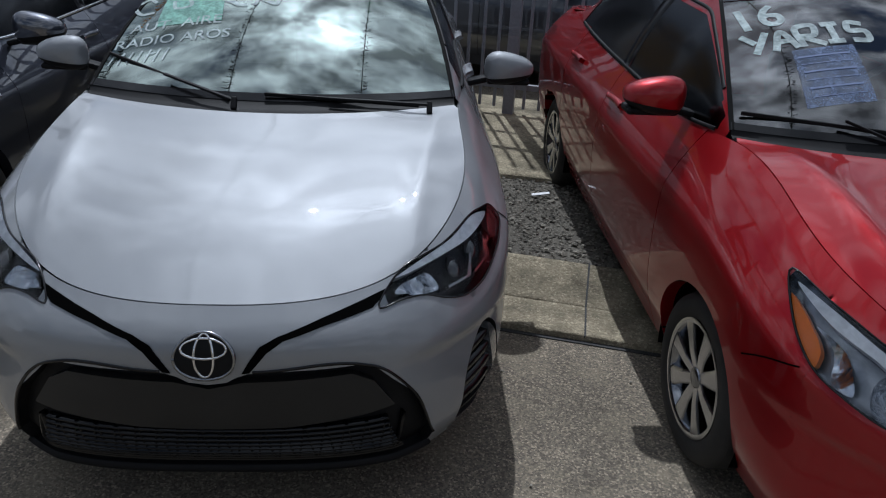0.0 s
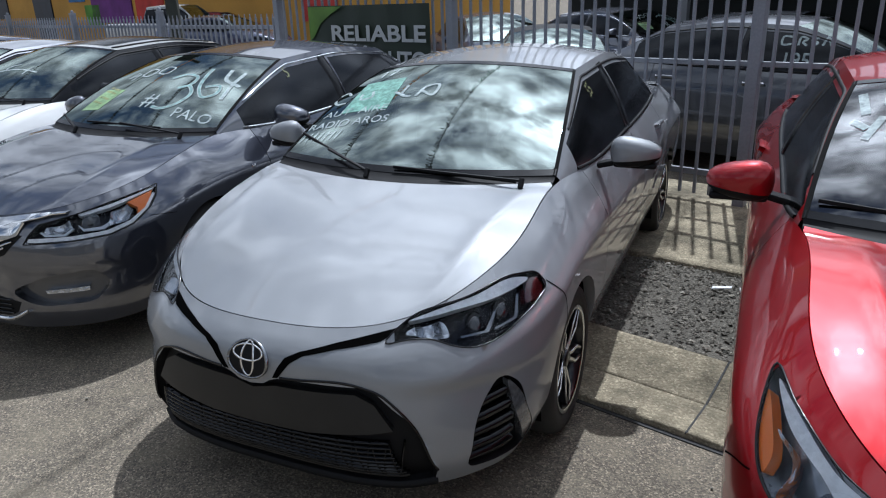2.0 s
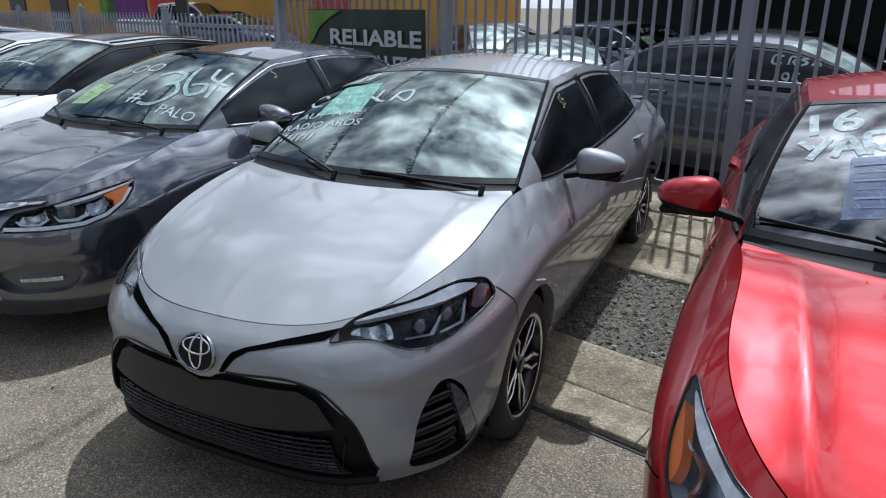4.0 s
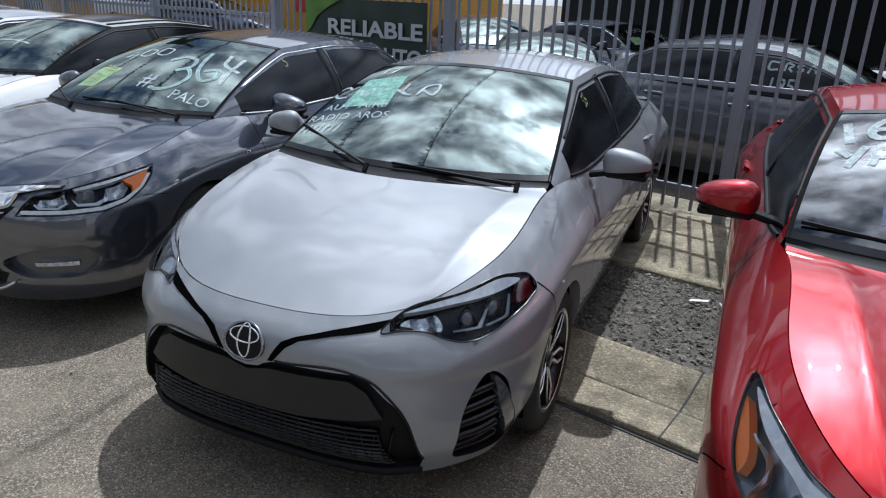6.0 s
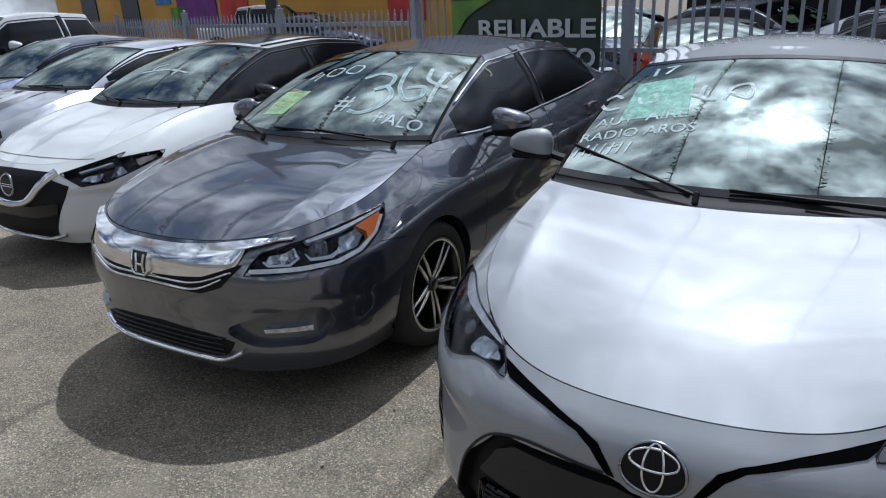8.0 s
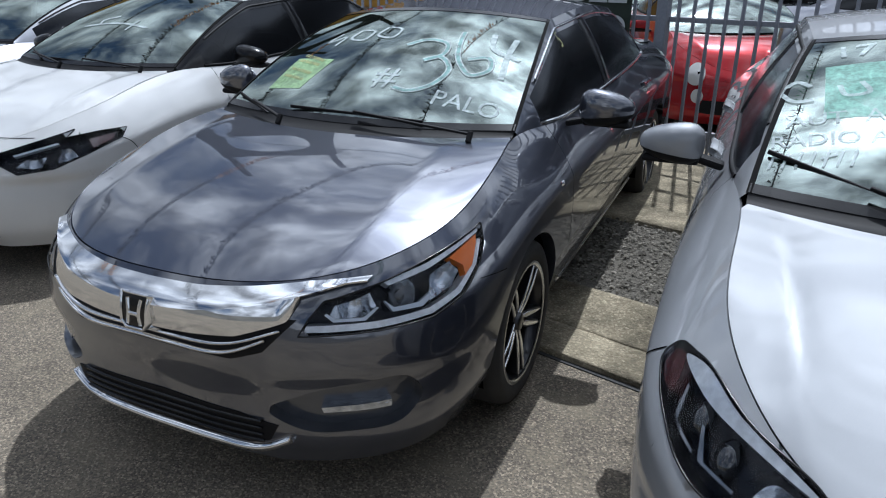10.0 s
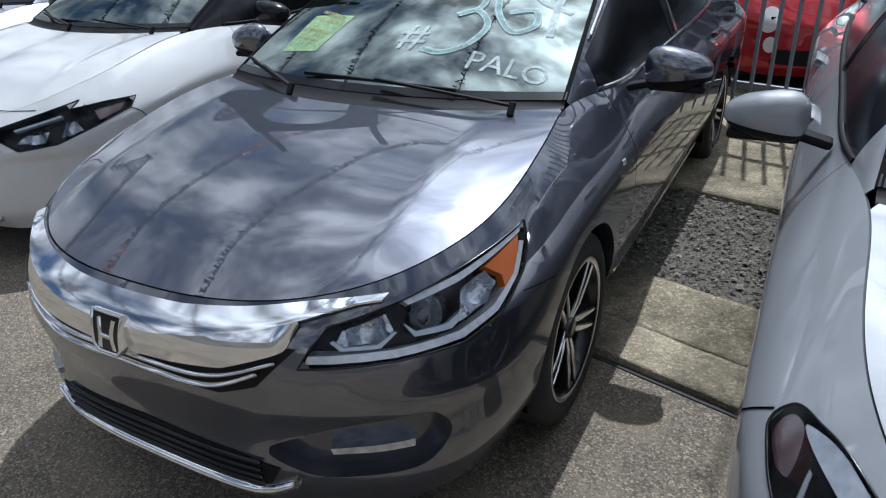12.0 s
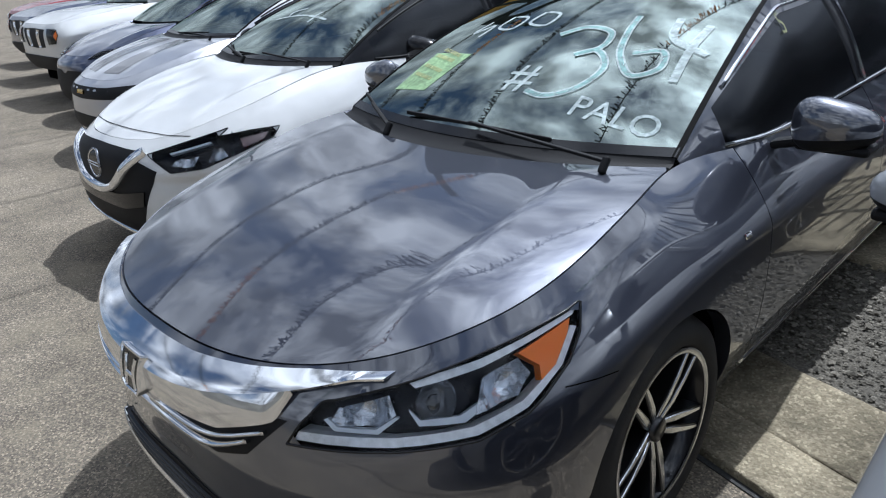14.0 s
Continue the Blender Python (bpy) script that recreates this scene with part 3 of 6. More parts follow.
def build_car(name, c, at, label, material, wheel, group="cars parked along the fence", far=False):
    """A parked car from its profile curves. Returns the thing and its shell."""
    s = Shell(c)
    car = tagged(new(name), label, "car", group)
    car.matrix_world = pose_of(*at)
    fx, rx = c["axles"]
    wz, wr, ar = c["wheel_r"] - 0.004, c["wheel_r"], c["arch"]
    vs = np.linspace(0, 1, 40)
    d1, d2, d3 = c["doors"]
    gap = 0.0022
    # front bumper round both corners
    cb = 0.72 if not far else 0.8
    cols = np.concatenate((-np.linspace(0, cb, 50)[:0:-1], np.linspace(0, cb, 50)))
    g = s.belt_grid(np.abs(cols), vs)
    g[:, : len(cols) // 2, 1] *= -1
    me = panel_mesh("front_bumper", g, 0.015, (-1, 0, 0))
    part("front_bumper", me, material, car)
    # sides
    for side in (1, -1):
        def side_part(nm, x0, x1, lo, hi, arches=(), from_col=None):
            n = max(6, int((x1 - x0) / 0.022))
            vv = np.linspace(lo, hi, max(6, int(44 * (hi - lo))))
            gr = np.zeros((len(vv), n, 3))
            for i, v in enumerate(vv):
                a = from_col if from_col is not None else s.col_at(x0 + gap, v)
                b = s.col_at(x1 - gap, v) if x1 < s.x_end - 0.5 else 3.0
                gr[i] = s.belt(np.linspace(a, b, n), v)
            if side < 0:
                gr = mirrored(gr)
            me = panel_mesh(nm, gr, 0.012, (0, side, 0))
            if arches:
                me = arch_cut(me, arches, ar)
            return part(nm, me, material, car)
        side_part("front_fender", 0, d1, 0, 1, [(fx, wz)], from_col=cb)
        if d3 > d2:
            fd = side_part("front_door", d1, d2, 0.13, 1)
            rd = side_part("rear_door", d2, d3, 0.13, 1, [(rx, wz)])
        else:
            fd = side_part("front_door", d1, d2, 0.13, 1)
            rd = None
        side_part("rocker_panel", d1, d3, 0, 0.127)
        side_part("rear_quarter_panel", d3, s.x_end, 0, 1, [(rx, wz)])
        for door, x0, x1 in ((fd, d1, d2), (rd, d2, d3)):
            if door is None:
                continue
            hx = x1 - 0.16
            hz = float(curve1(c["top"], hx)) - 0.115
            me = line_on(s, [(hx - 0.10, hz), (hx, hz + 0.004), (hx + 0.10, hz)], 90, 0.028, 0.0, 16, height=0.03)
            part("door_handle", me if side > 0 else flip_mesh(me), c.get("handle", material), door)
    # hood, screens, roof, greenhouse, tail
    g = both(s.hood_grid())
    mid = g.mean(axis=(0, 1))
    g = mid + (g - mid) * np.array((0.991, 0.9945, 1.0)) + np.array((0, 0, 0.001))
    me = panel_mesh("hood", g, 0.012, (0, 0, 1))
    hood = part("hood", me, material, car)
    g = both(s.screen_grid())
    part("windscreen", panel_mesh("windscreen", g, 0.0, (0, 0, 1)), c.get("screen", WINDSCREEN), car, "clear glass windscreen reflecting a cloudy sky")
    part("roof", panel_mesh("roof", both(s.roof_grid()), 0.0, (0, 0, 1)), c.get("roof_paint", material), car)
    part("rear_window", panel_mesh("rear_window", both(s.back_grid()), 0.0, (0, 0, 1)), TINT, car)
    part("boot_lid", panel_mesh("boot_lid", both(s.deck_grid()), 0.0, (0, 0, 1)), material, car)
    gr = s.green_grid(14)
    m = gr.shape[1]
    for side in (1, -1):
        g2 = gr if side > 0 else mirrored(gr)
        me = panel_mesh("pillar_frame", g2, 0.0, (0, side, 0))
        # the window openings are cut out of the pillar sheet, and the panes set in
        bm = bmesh.new()
        bm.from_mesh(me)
        bm.faces.ensure_lookup_table()
        open_ = []
        for f in bm.faces:
            p = f.calc_center_median()
            if c["glass"][0] < p.x < c["glass"][1] and not (c["pillar"][0] < p.x < c["pillar"][1]):
                top = float(np.interp(p.x, gr[-1, :, 0], gr[-1, :, 2]))
                bot = float(np.interp(p.x, gr[0, :, 0], gr[0, :, 2]))
                if bot + 0.012 < p.z < bot + (top - bot) * 0.90 - 0.012:
                    open_.append(f)
        glass = bm.copy()
        keep = {f.index for f in open_}
        bmesh.ops.delete(bm, geom=open_, context="FACES")
        glass.faces.ensure_lookup_table()
        bmesh.ops.delete(glass, geom=[f for f in glass.faces if f.index not in keep], context="FACES")
        for v in glass.verts:
            v.co.y -= 0.004 * side
        part("pillar_frame", bm, c.get("pillar_paint", material), car)
        mid = (c["pillar"][0] + c["pillar"][1]) / 2
        rear = glass.copy()
        bmesh.ops.delete(glass, geom=[f for f in glass.faces if f.calc_center_median().x > mid], context="FACES")
        bmesh.ops.delete(rear, geom=[f for f in rear.faces if f.calc_center_median().x <= mid], context="FACES")
        for b in (glass, rear):
            for f in b.faces:
                f.smooth = True
        part("side_window", glass, TINT, car, "dark tinted side window")
        part("side_window", rear, TINT, car, "dark tinted side window")
        # trim along the window's foot and head
        xs = np.linspace(c["glass"][0], c["glass"][1], 24)
        foot = [(x, float(curve1(c["top"], x)) + 0.012) for x in xs]
        me = line_on(s, foot, 90, 0.016, 0.0, 40, height=0.006)
        part("window_trim", me if side > 0 else flip_mesh(me), c.get("trim", BLACK), car)
        head = [(x, float(np.interp(x, gr[-1, :, 0], gr[0, :, 2] * 0.10 + gr[-1, :, 2] * 0.90))) for x in xs[1:]]
        me = line_on(s, head, 90, 0.016, 0.0, 50, height=0.005)
        part("window_trim", me if side > 0 else flip_mesh(me), c.get("trim", BLACK), car)
        px = mid
        zt = float(np.interp(px, gr[-1, :, 0], gr[-1, :, 2]))
        zb = float(curve1(c["top"], px))
        me = line_on(s, [(px, zb + 0.01), (px - 0.01, (zb + zt) / 2), (px - 0.03, zt - 0.03)], 90, c["pillar"][1] - c["pillar"][0] + 0.01, 0.001, 14, height=0.002)
        part("door_pillar", me if side > 0 else flip_mesh(me), GLOSSBLACK, car)
        # mirror
        mx, my, mz = c["mirror_at"]
        me = mirror_meshes(c)
        bm = bmesh.new()
        bm.from_mesh(me)
        cut = c.get("mirror_cut", -0.03)
        bmesh.ops.bisect_plane(bm, geom=bm.verts[:] + bm.edges[:] + bm.faces[:], plane_co=(0, 0, cut), plane_no=(0, -0.12, 1))
        low = bm.copy()
        bmesh.ops.delete(bm, geom=[f for f in bm.faces if f.calc_center_median().z - 0.12 * f.calc_center_median().y < cut], context="FACES")
        bmesh.ops.delete(low, geom=[f for f in low.faces if f.calc_center_median().z - 0.12 * f.calc_center_median().y >= cut], context="FACES")
        me = bpy.data.meshes.new("door_mirror")
        bm.to_mesh(me)
        bm.free()
        base = bpy.data.meshes.new("mirror_base")
        low.to_mesh(base)
        low.free()
        hs = part("door_mirror", me if side > 0 else flip_mesh(me), c.get("mirror_paint", material), car)
        part("mirror_base", base if side > 0 else flip_mesh(base), BLACK, hs)
        hs.location = (mx, my * side, mz)
        L, H, D = c.get("mirror", (0.22, 0.14, 0.11))
        bm = bmesh.new()
        bmesh.ops.create_uvsphere(bm, u_segments=18, v_segments=8, radius=1)
        bmesh.ops.transform(bm, matrix=Matrix.Translation((D * 0.16 + 0.05, 0, 0.0)) @ Matrix.Diagonal((0.012, L * 0.40, H * 0.36, 1)), verts=bm.verts)
        part("mirror_glass", bm, CHROME, hs)
        bm = bmesh.new()
        box(bm, (0.06, 0.16, 0.028), (0.05, -L * 0.45 * side, -H * 0.44), Matrix.Rotation(0.25 * side, 3, "X"), 0.01)
        box(bm, (D * 0.8, L * 0.86, 0.028), (0.04, 0, -H * 0.44), None, 0.012)
        part("mirror_arm", bm, c.get("arm_paint", BLACK), hs)
        # wheels
        for wx in (fx, rx):
            w = new("wheel")
            w.parent = car
            w.location = (wx, (c["track"] - 0.11) * side, wz)
            if side > 0:
                w.rotation_euler = (0, 0, math.pi)
            ms = wheel["meshes"]
            part("tyre", ms["tyre"], RUBBER, w)
            part("rim", ms["barrel"], wheel["barrel"], w)
            part("rim_edge", ms["lip"], wheel["face"], w)
            for k in range(ms["count"]):
                turn = (0, 2 * math.pi * (k + 0.25) / ms["count"], 0)
                part("spoke", ms["spoke"], wheel["barrel"], w).rotation_euler = turn
                part("spoke_face", ms["spoke_face"], wheel["face"], w).rotation_euler = turn
            part("hub_cap", ms["hub"], wheel["barrel"], w)
    # floor pan with wheel wells, cabin
    bm = bmesh.new()
    box(bm, (s.x_end - 0.55, 1.2, 0.16), (s.x_end / 2 + 0.05, 0, 0.28), None, 0.03)
    box(bm, (fx - ar - 0.16, 1.1, 0.4), ((fx - ar) / 2 + 0.12, 0, 0.45))
    box(bm, (0.9, 1.1, 0.45), (fx + 0.1, 0, 0.5))
    part("underbody", bm, GAP, car)
    for wx in (fx, rx):
        bm = bmesh.new()
        n = 28
        ring = []
        for i in range(n + 1):
            a = math.pi * (i / n * 1.16 - 0.08)
            ring.append([bm.verts.new((wx + math.cos(a) * (ar + 0.01), y, wz + math.sin(a) * (ar + 0.01))) for y in (-0.80 * c["track"] / 0.83, -0.5, 0.5, 0.80 * c["track"] / 0.83)])
        for i in range(n):
            for j in range(3):
                if j != 1:
                    bm.faces.new((ring[i][j], ring[i][j + 1], ring[i + 1][j + 1], ring[i + 1][j]))
        for side in (-1, 1):
            half = bm.copy()
            bmesh.ops.delete(half, geom=[f for f in half.faces if f.calc_center_median().y * side < 0], context="FACES")
            part("wheel_well", half, GAP, car)
        bm.free()
    cx = c["cowl_side"][0]
    bm = bmesh.new()
    box(bm, (0.6, c["track"] * 1.55, 0.10), (cx + 0.42, 0, float(c["cowl_mid"][2]) - 0.06), Matrix.Rotation(0.0, 3, "Y"), 0.04)
    box(bm, (0.10, c["track"] * 1.55, 0.4), (cx + 0.68, 0, float(c["cowl_mid"][2]) - 0.25), None, 0.03)
    part("dashboard", bm, CABIN, car)
    bm = bmesh.new()
    box(bm, (2.2, c["track"] * 1.6, 0.05), (cx + 1.9, 0, 0.35))
    part("cabin_floor", bm, CABIN, car)
    for y in (0.36, -0.36):
        bm = bmesh.new()
        box(bm, (0.14, 0.48, 0.62), (cx + 1.35, y, 0.80), Matrix.Rotation(0.25, 3, "Y"), 0.05)
        box(bm, (0.5, 0.48, 0.14), (cx + 1.05, y, 0.5), None, 0.05)
        box(bm, (0.10, 0.26, 0.18), (cx + 1.46, y, 1.20), Matrix.Rotation(0.2, 3, "Y"), 0.04)
        part("seat", bm, SEATCLOTH, car)
    if not far:
        bm = bmesh.new()
        R, r = 0.185, 0.016
        seg, sg = 32, 8
        ring = []
        for i in range(seg):
            a = 2 * math.pi * i / seg
            row = []
            for j in range(sg):
                b = 2 * math.pi * j / sg
                row.append(bm.verts.new(((r * math.sin(b)), (R + r * math.cos(b)) * math.cos(a), (R + r * math.cos(b)) * math.sin(a))))
            ring.append(row)
        for i in range(seg):
            for j in range(sg):
                bm.faces.new((ring[i][j], ring[(i + 1) % seg][j], ring[(i + 1) % seg][(j + 1) % sg], ring[i][(j + 1) % sg]))
        w = part("steering_wheel", bm, CABIN, car)
        w.location = (cx + 0.80, -0.36, float(c["cowl_mid"][2]) - 0.04)
        w.rotation_euler = (0, -0.4, 0)
        # scuttle between hood and glass
        base = s.screen_grid(40)[0]
        cow = s.hood_grid()[-1]
        g = coons(cow, base + np.array((0, 0, 0.004)), np.linspace(cow[0], base[0], 5), np.linspace(cow[-1], base[-1], 5))
        g[1:-1, :, 2] -= 0.012
        part("scuttle_panel", panel_mesh("scuttle_panel", both(g), 0.01, (0, 0, 1)), BLACK, car)
        # black border of the windscreen
        sg2 = s.screen_grid(26, 26)
        for nm, g in (("screen_border", sg2[:2]), ("screen_border", sg2[-2:])):
            g = both(g) + np.array((-0.001, 0, 0.002))
            part(nm, panel_mesh(nm, g, 0.0, (0, 0, 1)), GLOSSBLACK, car)
        for side in (1, -1):
            g = sg2[:, -2:].copy()
            g[:, 0] = g[:, 0] * 0.35 + g[:, 1] * 0.65
            g[:, 1] = g[:, 1] + np.array((0, 0.006, -0.004))
            g = g + np.array((-0.001, 0, 0.003))
            if side < 0:
                g = mirrored(g)
            part("screen_border", panel_mesh("screen_border", g, 0.006, (0, 0, 1)), SEAL, car)
    return car, s


def wiper(car, s, pivot, tip, arm_end):
    """An arm from its pivot to the middle of a long thin blade lying on the glass."""
    bm = bmesh.new()

    def bar(a, b, w, h):
        a, b = Vector(a), Vector(b)
        d = b - a
        q = d.to_track_quat("X", "Z").to_matrix()
        box(bm, (d.length, w, h), (a + b) / 2, q, min(w, h) * 0.3)

    pts = []
    for q, up in ((pivot, 0.03), (arm_end, 0.035), (tip[0], 0.014), (tip[1], 0.014)):
        p, nrm = s.cast_top(*q)
        pts.append(p + nrm * up)
    bar(pts[0], pts[1], 0.015, 0.010)
    bar(pts[2], pts[3], 0.010, 0.014)
    bar(pts[0] - Vector((0.02, 0, 0.03)), pts[0] + Vector((0.01, 0, 0.01)), 0.022, 0.02)
    part("wiper", bm, BLACK, car)


def strokes(car, s, name, lines, material, width=0.018, label="", off=0.004):
    """Writing on the windscreen as brush strokes: each line runs through (x, y) points seen from above."""
    top = part(name, line_on(s, lines[0], 0, width, off, max(8, 6 * len(lines[0])), top=True), material, car, label)
    for ln in lines[1:]:
        part("brush_stroke", line_on(s, ln, 0, width, off, max(8, 6 * len(ln)), top=True), material, top)
    return top


def lettering(car, s, text, x, y, size, slope, material, name="writing", label="", lean=0.0, bold=0.0, off=0.0035, side=None):
    """Hand lettering on the glass: text reads as seen from in front of the car; (x, y) is the start of its foot."""
    cu = bpy.data.curves.new("text", "FONT")
    cu.body = text
    cu.size = 1.0
    cu.offset = bold
    cu.resolution_u = 3
    ob = bpy.data.objects.new("text", cu)
    scene.collection.objects.link(ob)
    dg = bpy.context.evaluated_depsgraph_get()
    me = bpy.data.meshes.new_from_object(ob.evaluated_get(dg))
    bpy.data.objects.remove(ob)
    bm = bmesh.new()
    bm.from_mesh(me)
    bmesh.ops.triangulate(bm, faces=bm.faces)
    ca, sa = math.cos(slope), math.sin(slope)
    for v in bm.verts:
        a, b = v.co.x * size, v.co.y * size
        a += lean * b
        u, w = a * ca - b * sa, a * sa + b * ca
        if side is None:
            p, nrm = s.cast_top(x + w * 0.92, y - u)
        else:
            p, nrm = s.cast(x - u, y + w, 90 if side > 0 else -90)
        v.co = p + nrm * off
    top = None
    left = set(bm.verts)
    while left:
        todo, isle = [left.pop()], []
        while todo:
            v = todo.pop()
            isle.append(v)
            for e in v.link_edges:
                o = e.other_vert(v)
                if o in left:
                    left.discard(o)
                    todo.append(o)
        ids = {v: i for i, v in enumerate(isle)}
        fs = {f for v in isle for f in v.link_faces}
        me2 = mesh_of("letter", [v.co for v in isle], [tuple(ids[v] for v in f.verts) for f in fs], False)
        if top is None:
            top = part(name, me2, material, car, label)
        else:
            part("letter", me2, material, top)
    bm.free()
    return top


def cut_out(car, s, outline, phi, reach=0.95):
    """Cuts an outline, on both sides, out of the front panels, with the panels' edges drawn to the outline."""
    a = radians(phi)
    o = np.asarray(outline, float)
    lip = [s.cast(t, z, phi)[0] for t, z in o]
    for ob in car.children:
        if ob.name.split(".")[0] not in ("front_bumper", "front_fender"):
            continue
        bm = bmesh.new()
        bm.from_mesh(ob.data)
        bm.verts.ensure_lookup_table()
        co = np.array([v.co for v in bm.verts])
        t = co[:, 0] * math.sin(a) + np.abs(co[:, 1]) * math.cos(a)
        hit = inside(o, t, co[:, 2]) & (co[:, 0] < reach)
        gone = [f for f in bm.faces if all(hit[v.index] for v in f.verts)]
        for v in bm.verts:
            if hit[v.index]:
                k = int(np.argmin((o[:, 0] - t[v.index]) ** 2 + (o[:, 1] - co[v.index, 2]) ** 2))
                p = lip[k]
                v.co = (p.x, math.copysign(abs(p.y), co[v.index, 1]), p.z)
        bmesh.ops.delete(bm, geom=gone, context="FACES")
        bm.to_mesh(ob.data)
        bm.free()


def cup(shape, deep, rim):
    """Depth of a round reflector: deep in the middle of its outline, rim at its edge."""
    q = np.asarray(shape, float)
    mid, r = q.mean(0), np.ptp(q, axis=0).mean() / 2
    return lambda t, z: -deep + (deep - rim) * min(1.0, ((t - mid[0]) ** 2 + (z - mid[1]) ** 2) / r**2)


def dome(shape, base, rise):
    """Height of a round lens that swells from base by rise."""
    q = np.asarray(shape, float)
    mid, r = q.mean(0), np.ptp(q, axis=0).mean() / 2
    return lambda t, z: base + rise * math.sqrt(max(0.0, 1.0 - ((t - mid[0]) ** 2 + (z - mid[1]) ** 2) / r**2))


def lamp(car, s, outline, phi, name="headlamp", inner=(), housing=None, deep=0.0, rim=None, label="", n=70, sharp=False):
    """A lamp on both sides: a bowl let into the body, reflectors and strips in it, and a clear cover flush with the body."""
    o = closed(outline, n, sharp)
    if deep:
        cut_out(car, s, o, phi)
    for side in (1, -1):
        def put(nm, me, m, parent, lb=""):
            return part(nm, me if side > 0 else flip_mesh(me), m, parent, lb)
        bowl = decal(s, o, phi, -deep, -deep, 0.025) if deep else decal(s, o, phi, 0.002, 0.02, 0.035)
        body = put(name, bowl, housing or LAMPDARK, car, label)
        for nm, shape, m, up, shp, *more in inner:
            q = closed(shape, 44, shp)
            thick = more[0] if more else 0.01
            if len(more) > 1:
                put(nm, decal(s, q, phi, 0.0, thick, 0.012, push=more[1]), m, body)
            else:
                put(nm, decal(s, q, phi, up, thick, 0.025), m, body)
        put("lens", decal(s, o, phi, 0.003 if deep else 0.016, 0.012, 0.03), LENS, body)
        if rim is not None:
            e = np.concatenate((o, o[:1]))
            put("lamp_seal", line_on(s, e, phi, 0.005, 0.001, 140, height=0.003), rim, body)


def recess(car, s, name, outline, phi, deep, material, label="", n=70, sharp=False):
    """A hollow on both sides of the nose; returns its two bowls."""
    o = closed(outline, n, sharp)
    cut_out(car, s, o, phi)
    me = decal(s, o, phi, -deep, -deep, 0.025)
    return part(name, me, material, car, label), part(name, flip_mesh(me), material, car, label)


# ---- shapes of the cars ----
SEDAN = {
    "length": 4.65, "power": 2.5, "shoulder": 0.70, "tuck": ((0.565, 0.008, 0.045, 0.5, 0.72),),
    "nose": ((0, 0.07), (0.15, 0.02), (0.35, 0.0), (0.62, 0.0), (0.85, 0.02), (1, 0.095)),
    "corner": ((0, 0.62), (0.4, 0.82), (0.8, 0.87), (1, 0.85)),
    "wide": ((0, 0.79), (0.2, 0.855), (0.5, 0.885), (0.75, 0.88), (1, 0.86)),
    "top_wide": ((0, 0.73), (0.6, 0.73), (1.14, 0.715), (1.6, 0.765), (2.2, 0.775), (3.4, 0.76), (4.1, 0.70), (4.65, 0.66)),
    "bottom": ((0, 0.19), (0.5, 0.18), (2.0, 0.19), (4.65, 0.26)),
    "top": ((0, 0.735), (0.13, 0.745), (0.5, 0.86), (1.14, 1.0), (1.7, 0.985), (2.6, 1.0), (3.5, 1.03), (4.2, 1.06), (4.65, 1.03)),
    "hood_corner": 0.62, "cowl_side": (1.16, 0.70, 1.01), "cowl_mid": (1.0, 0, 1.0),
    "hood_mid": ((0.35, 0, 0.845), (0.68, 0, 0.935)), "hood_bulge": 0.012, "creases": ((0.60, 0.90, 0.022, 0.16),),
    "screen_side": (1.22, 0.70, 1.025), "screen_mid": (1.10, 0, 1.015),
    "header_side": (2.08, 0.555, 1.375), "header_mid": (1.97, 0, 1.425),
    "roof_mid": (2.7, 0, 1.465), "roof_side": (2.75, 0.565, 1.405),
    "back_mid": (3.42, 0, 1.40), "back_side": (3.38, 0.55, 1.35), "back_low": (4.02, 0.62, 1.07), "deck_mid": (4.10, 0, 1.09),
    "axles": (0.96, 3.66), "wheel_r": 0.318, "arch": 0.355, "track": 0.865,
    "doors": (1.47, 2.50, 3.38), "glass": (1.43, 3.62), "pillar": (2.47, 2.56),
    "mirror_at": (1.60, 0.965, 1.06), "mirror": (0.225, 0.135, 0.13),
}


def variant(base, sx=1.0, sy=1.0, sz=1.0, **over):
    """Another car's curves: the base stretched along, across and up, with some curves replaced."""
    out = {}
    for k, v in base.items():
        if k in ("nose", "corner"):
            out[k] = tuple((a, b * sx) for a, b in v)
        elif k == "wide":
            out[k] = tuple((a, b * sy) for a, b in v)
        elif k == "top_wide":
            out[k] = tuple((a * sx, b * sy) for a, b in v)
        elif k in ("bottom", "top"):
            out[k] = tuple((a * sx, b * sz) for a, b in v)
        elif k in ("cowl_side", "cowl_mid", "screen_side", "screen_mid", "header_side", "header_mid", "roof_mid", "roof_side", "back_mid", "back_side", "back_low", "deck_mid", "mirror_at"):
            out[k] = (v[0] * sx, v[1] * sy, v[2] * sz)
        elif k == "hood_mid":
            out[k] = tuple((a * sx, b, d * sz) for a, b, d in v)
        elif k in ("length", "hood_corner"):
            out[k] = v * sx
        elif k in ("axles", "doors", "glass", "pillar"):
            out[k] = tuple(a * sx for a in v)
        elif k == "track":
            out[k] = v * sy
        else:
            out[k] = v
    out.update(over)
    return out


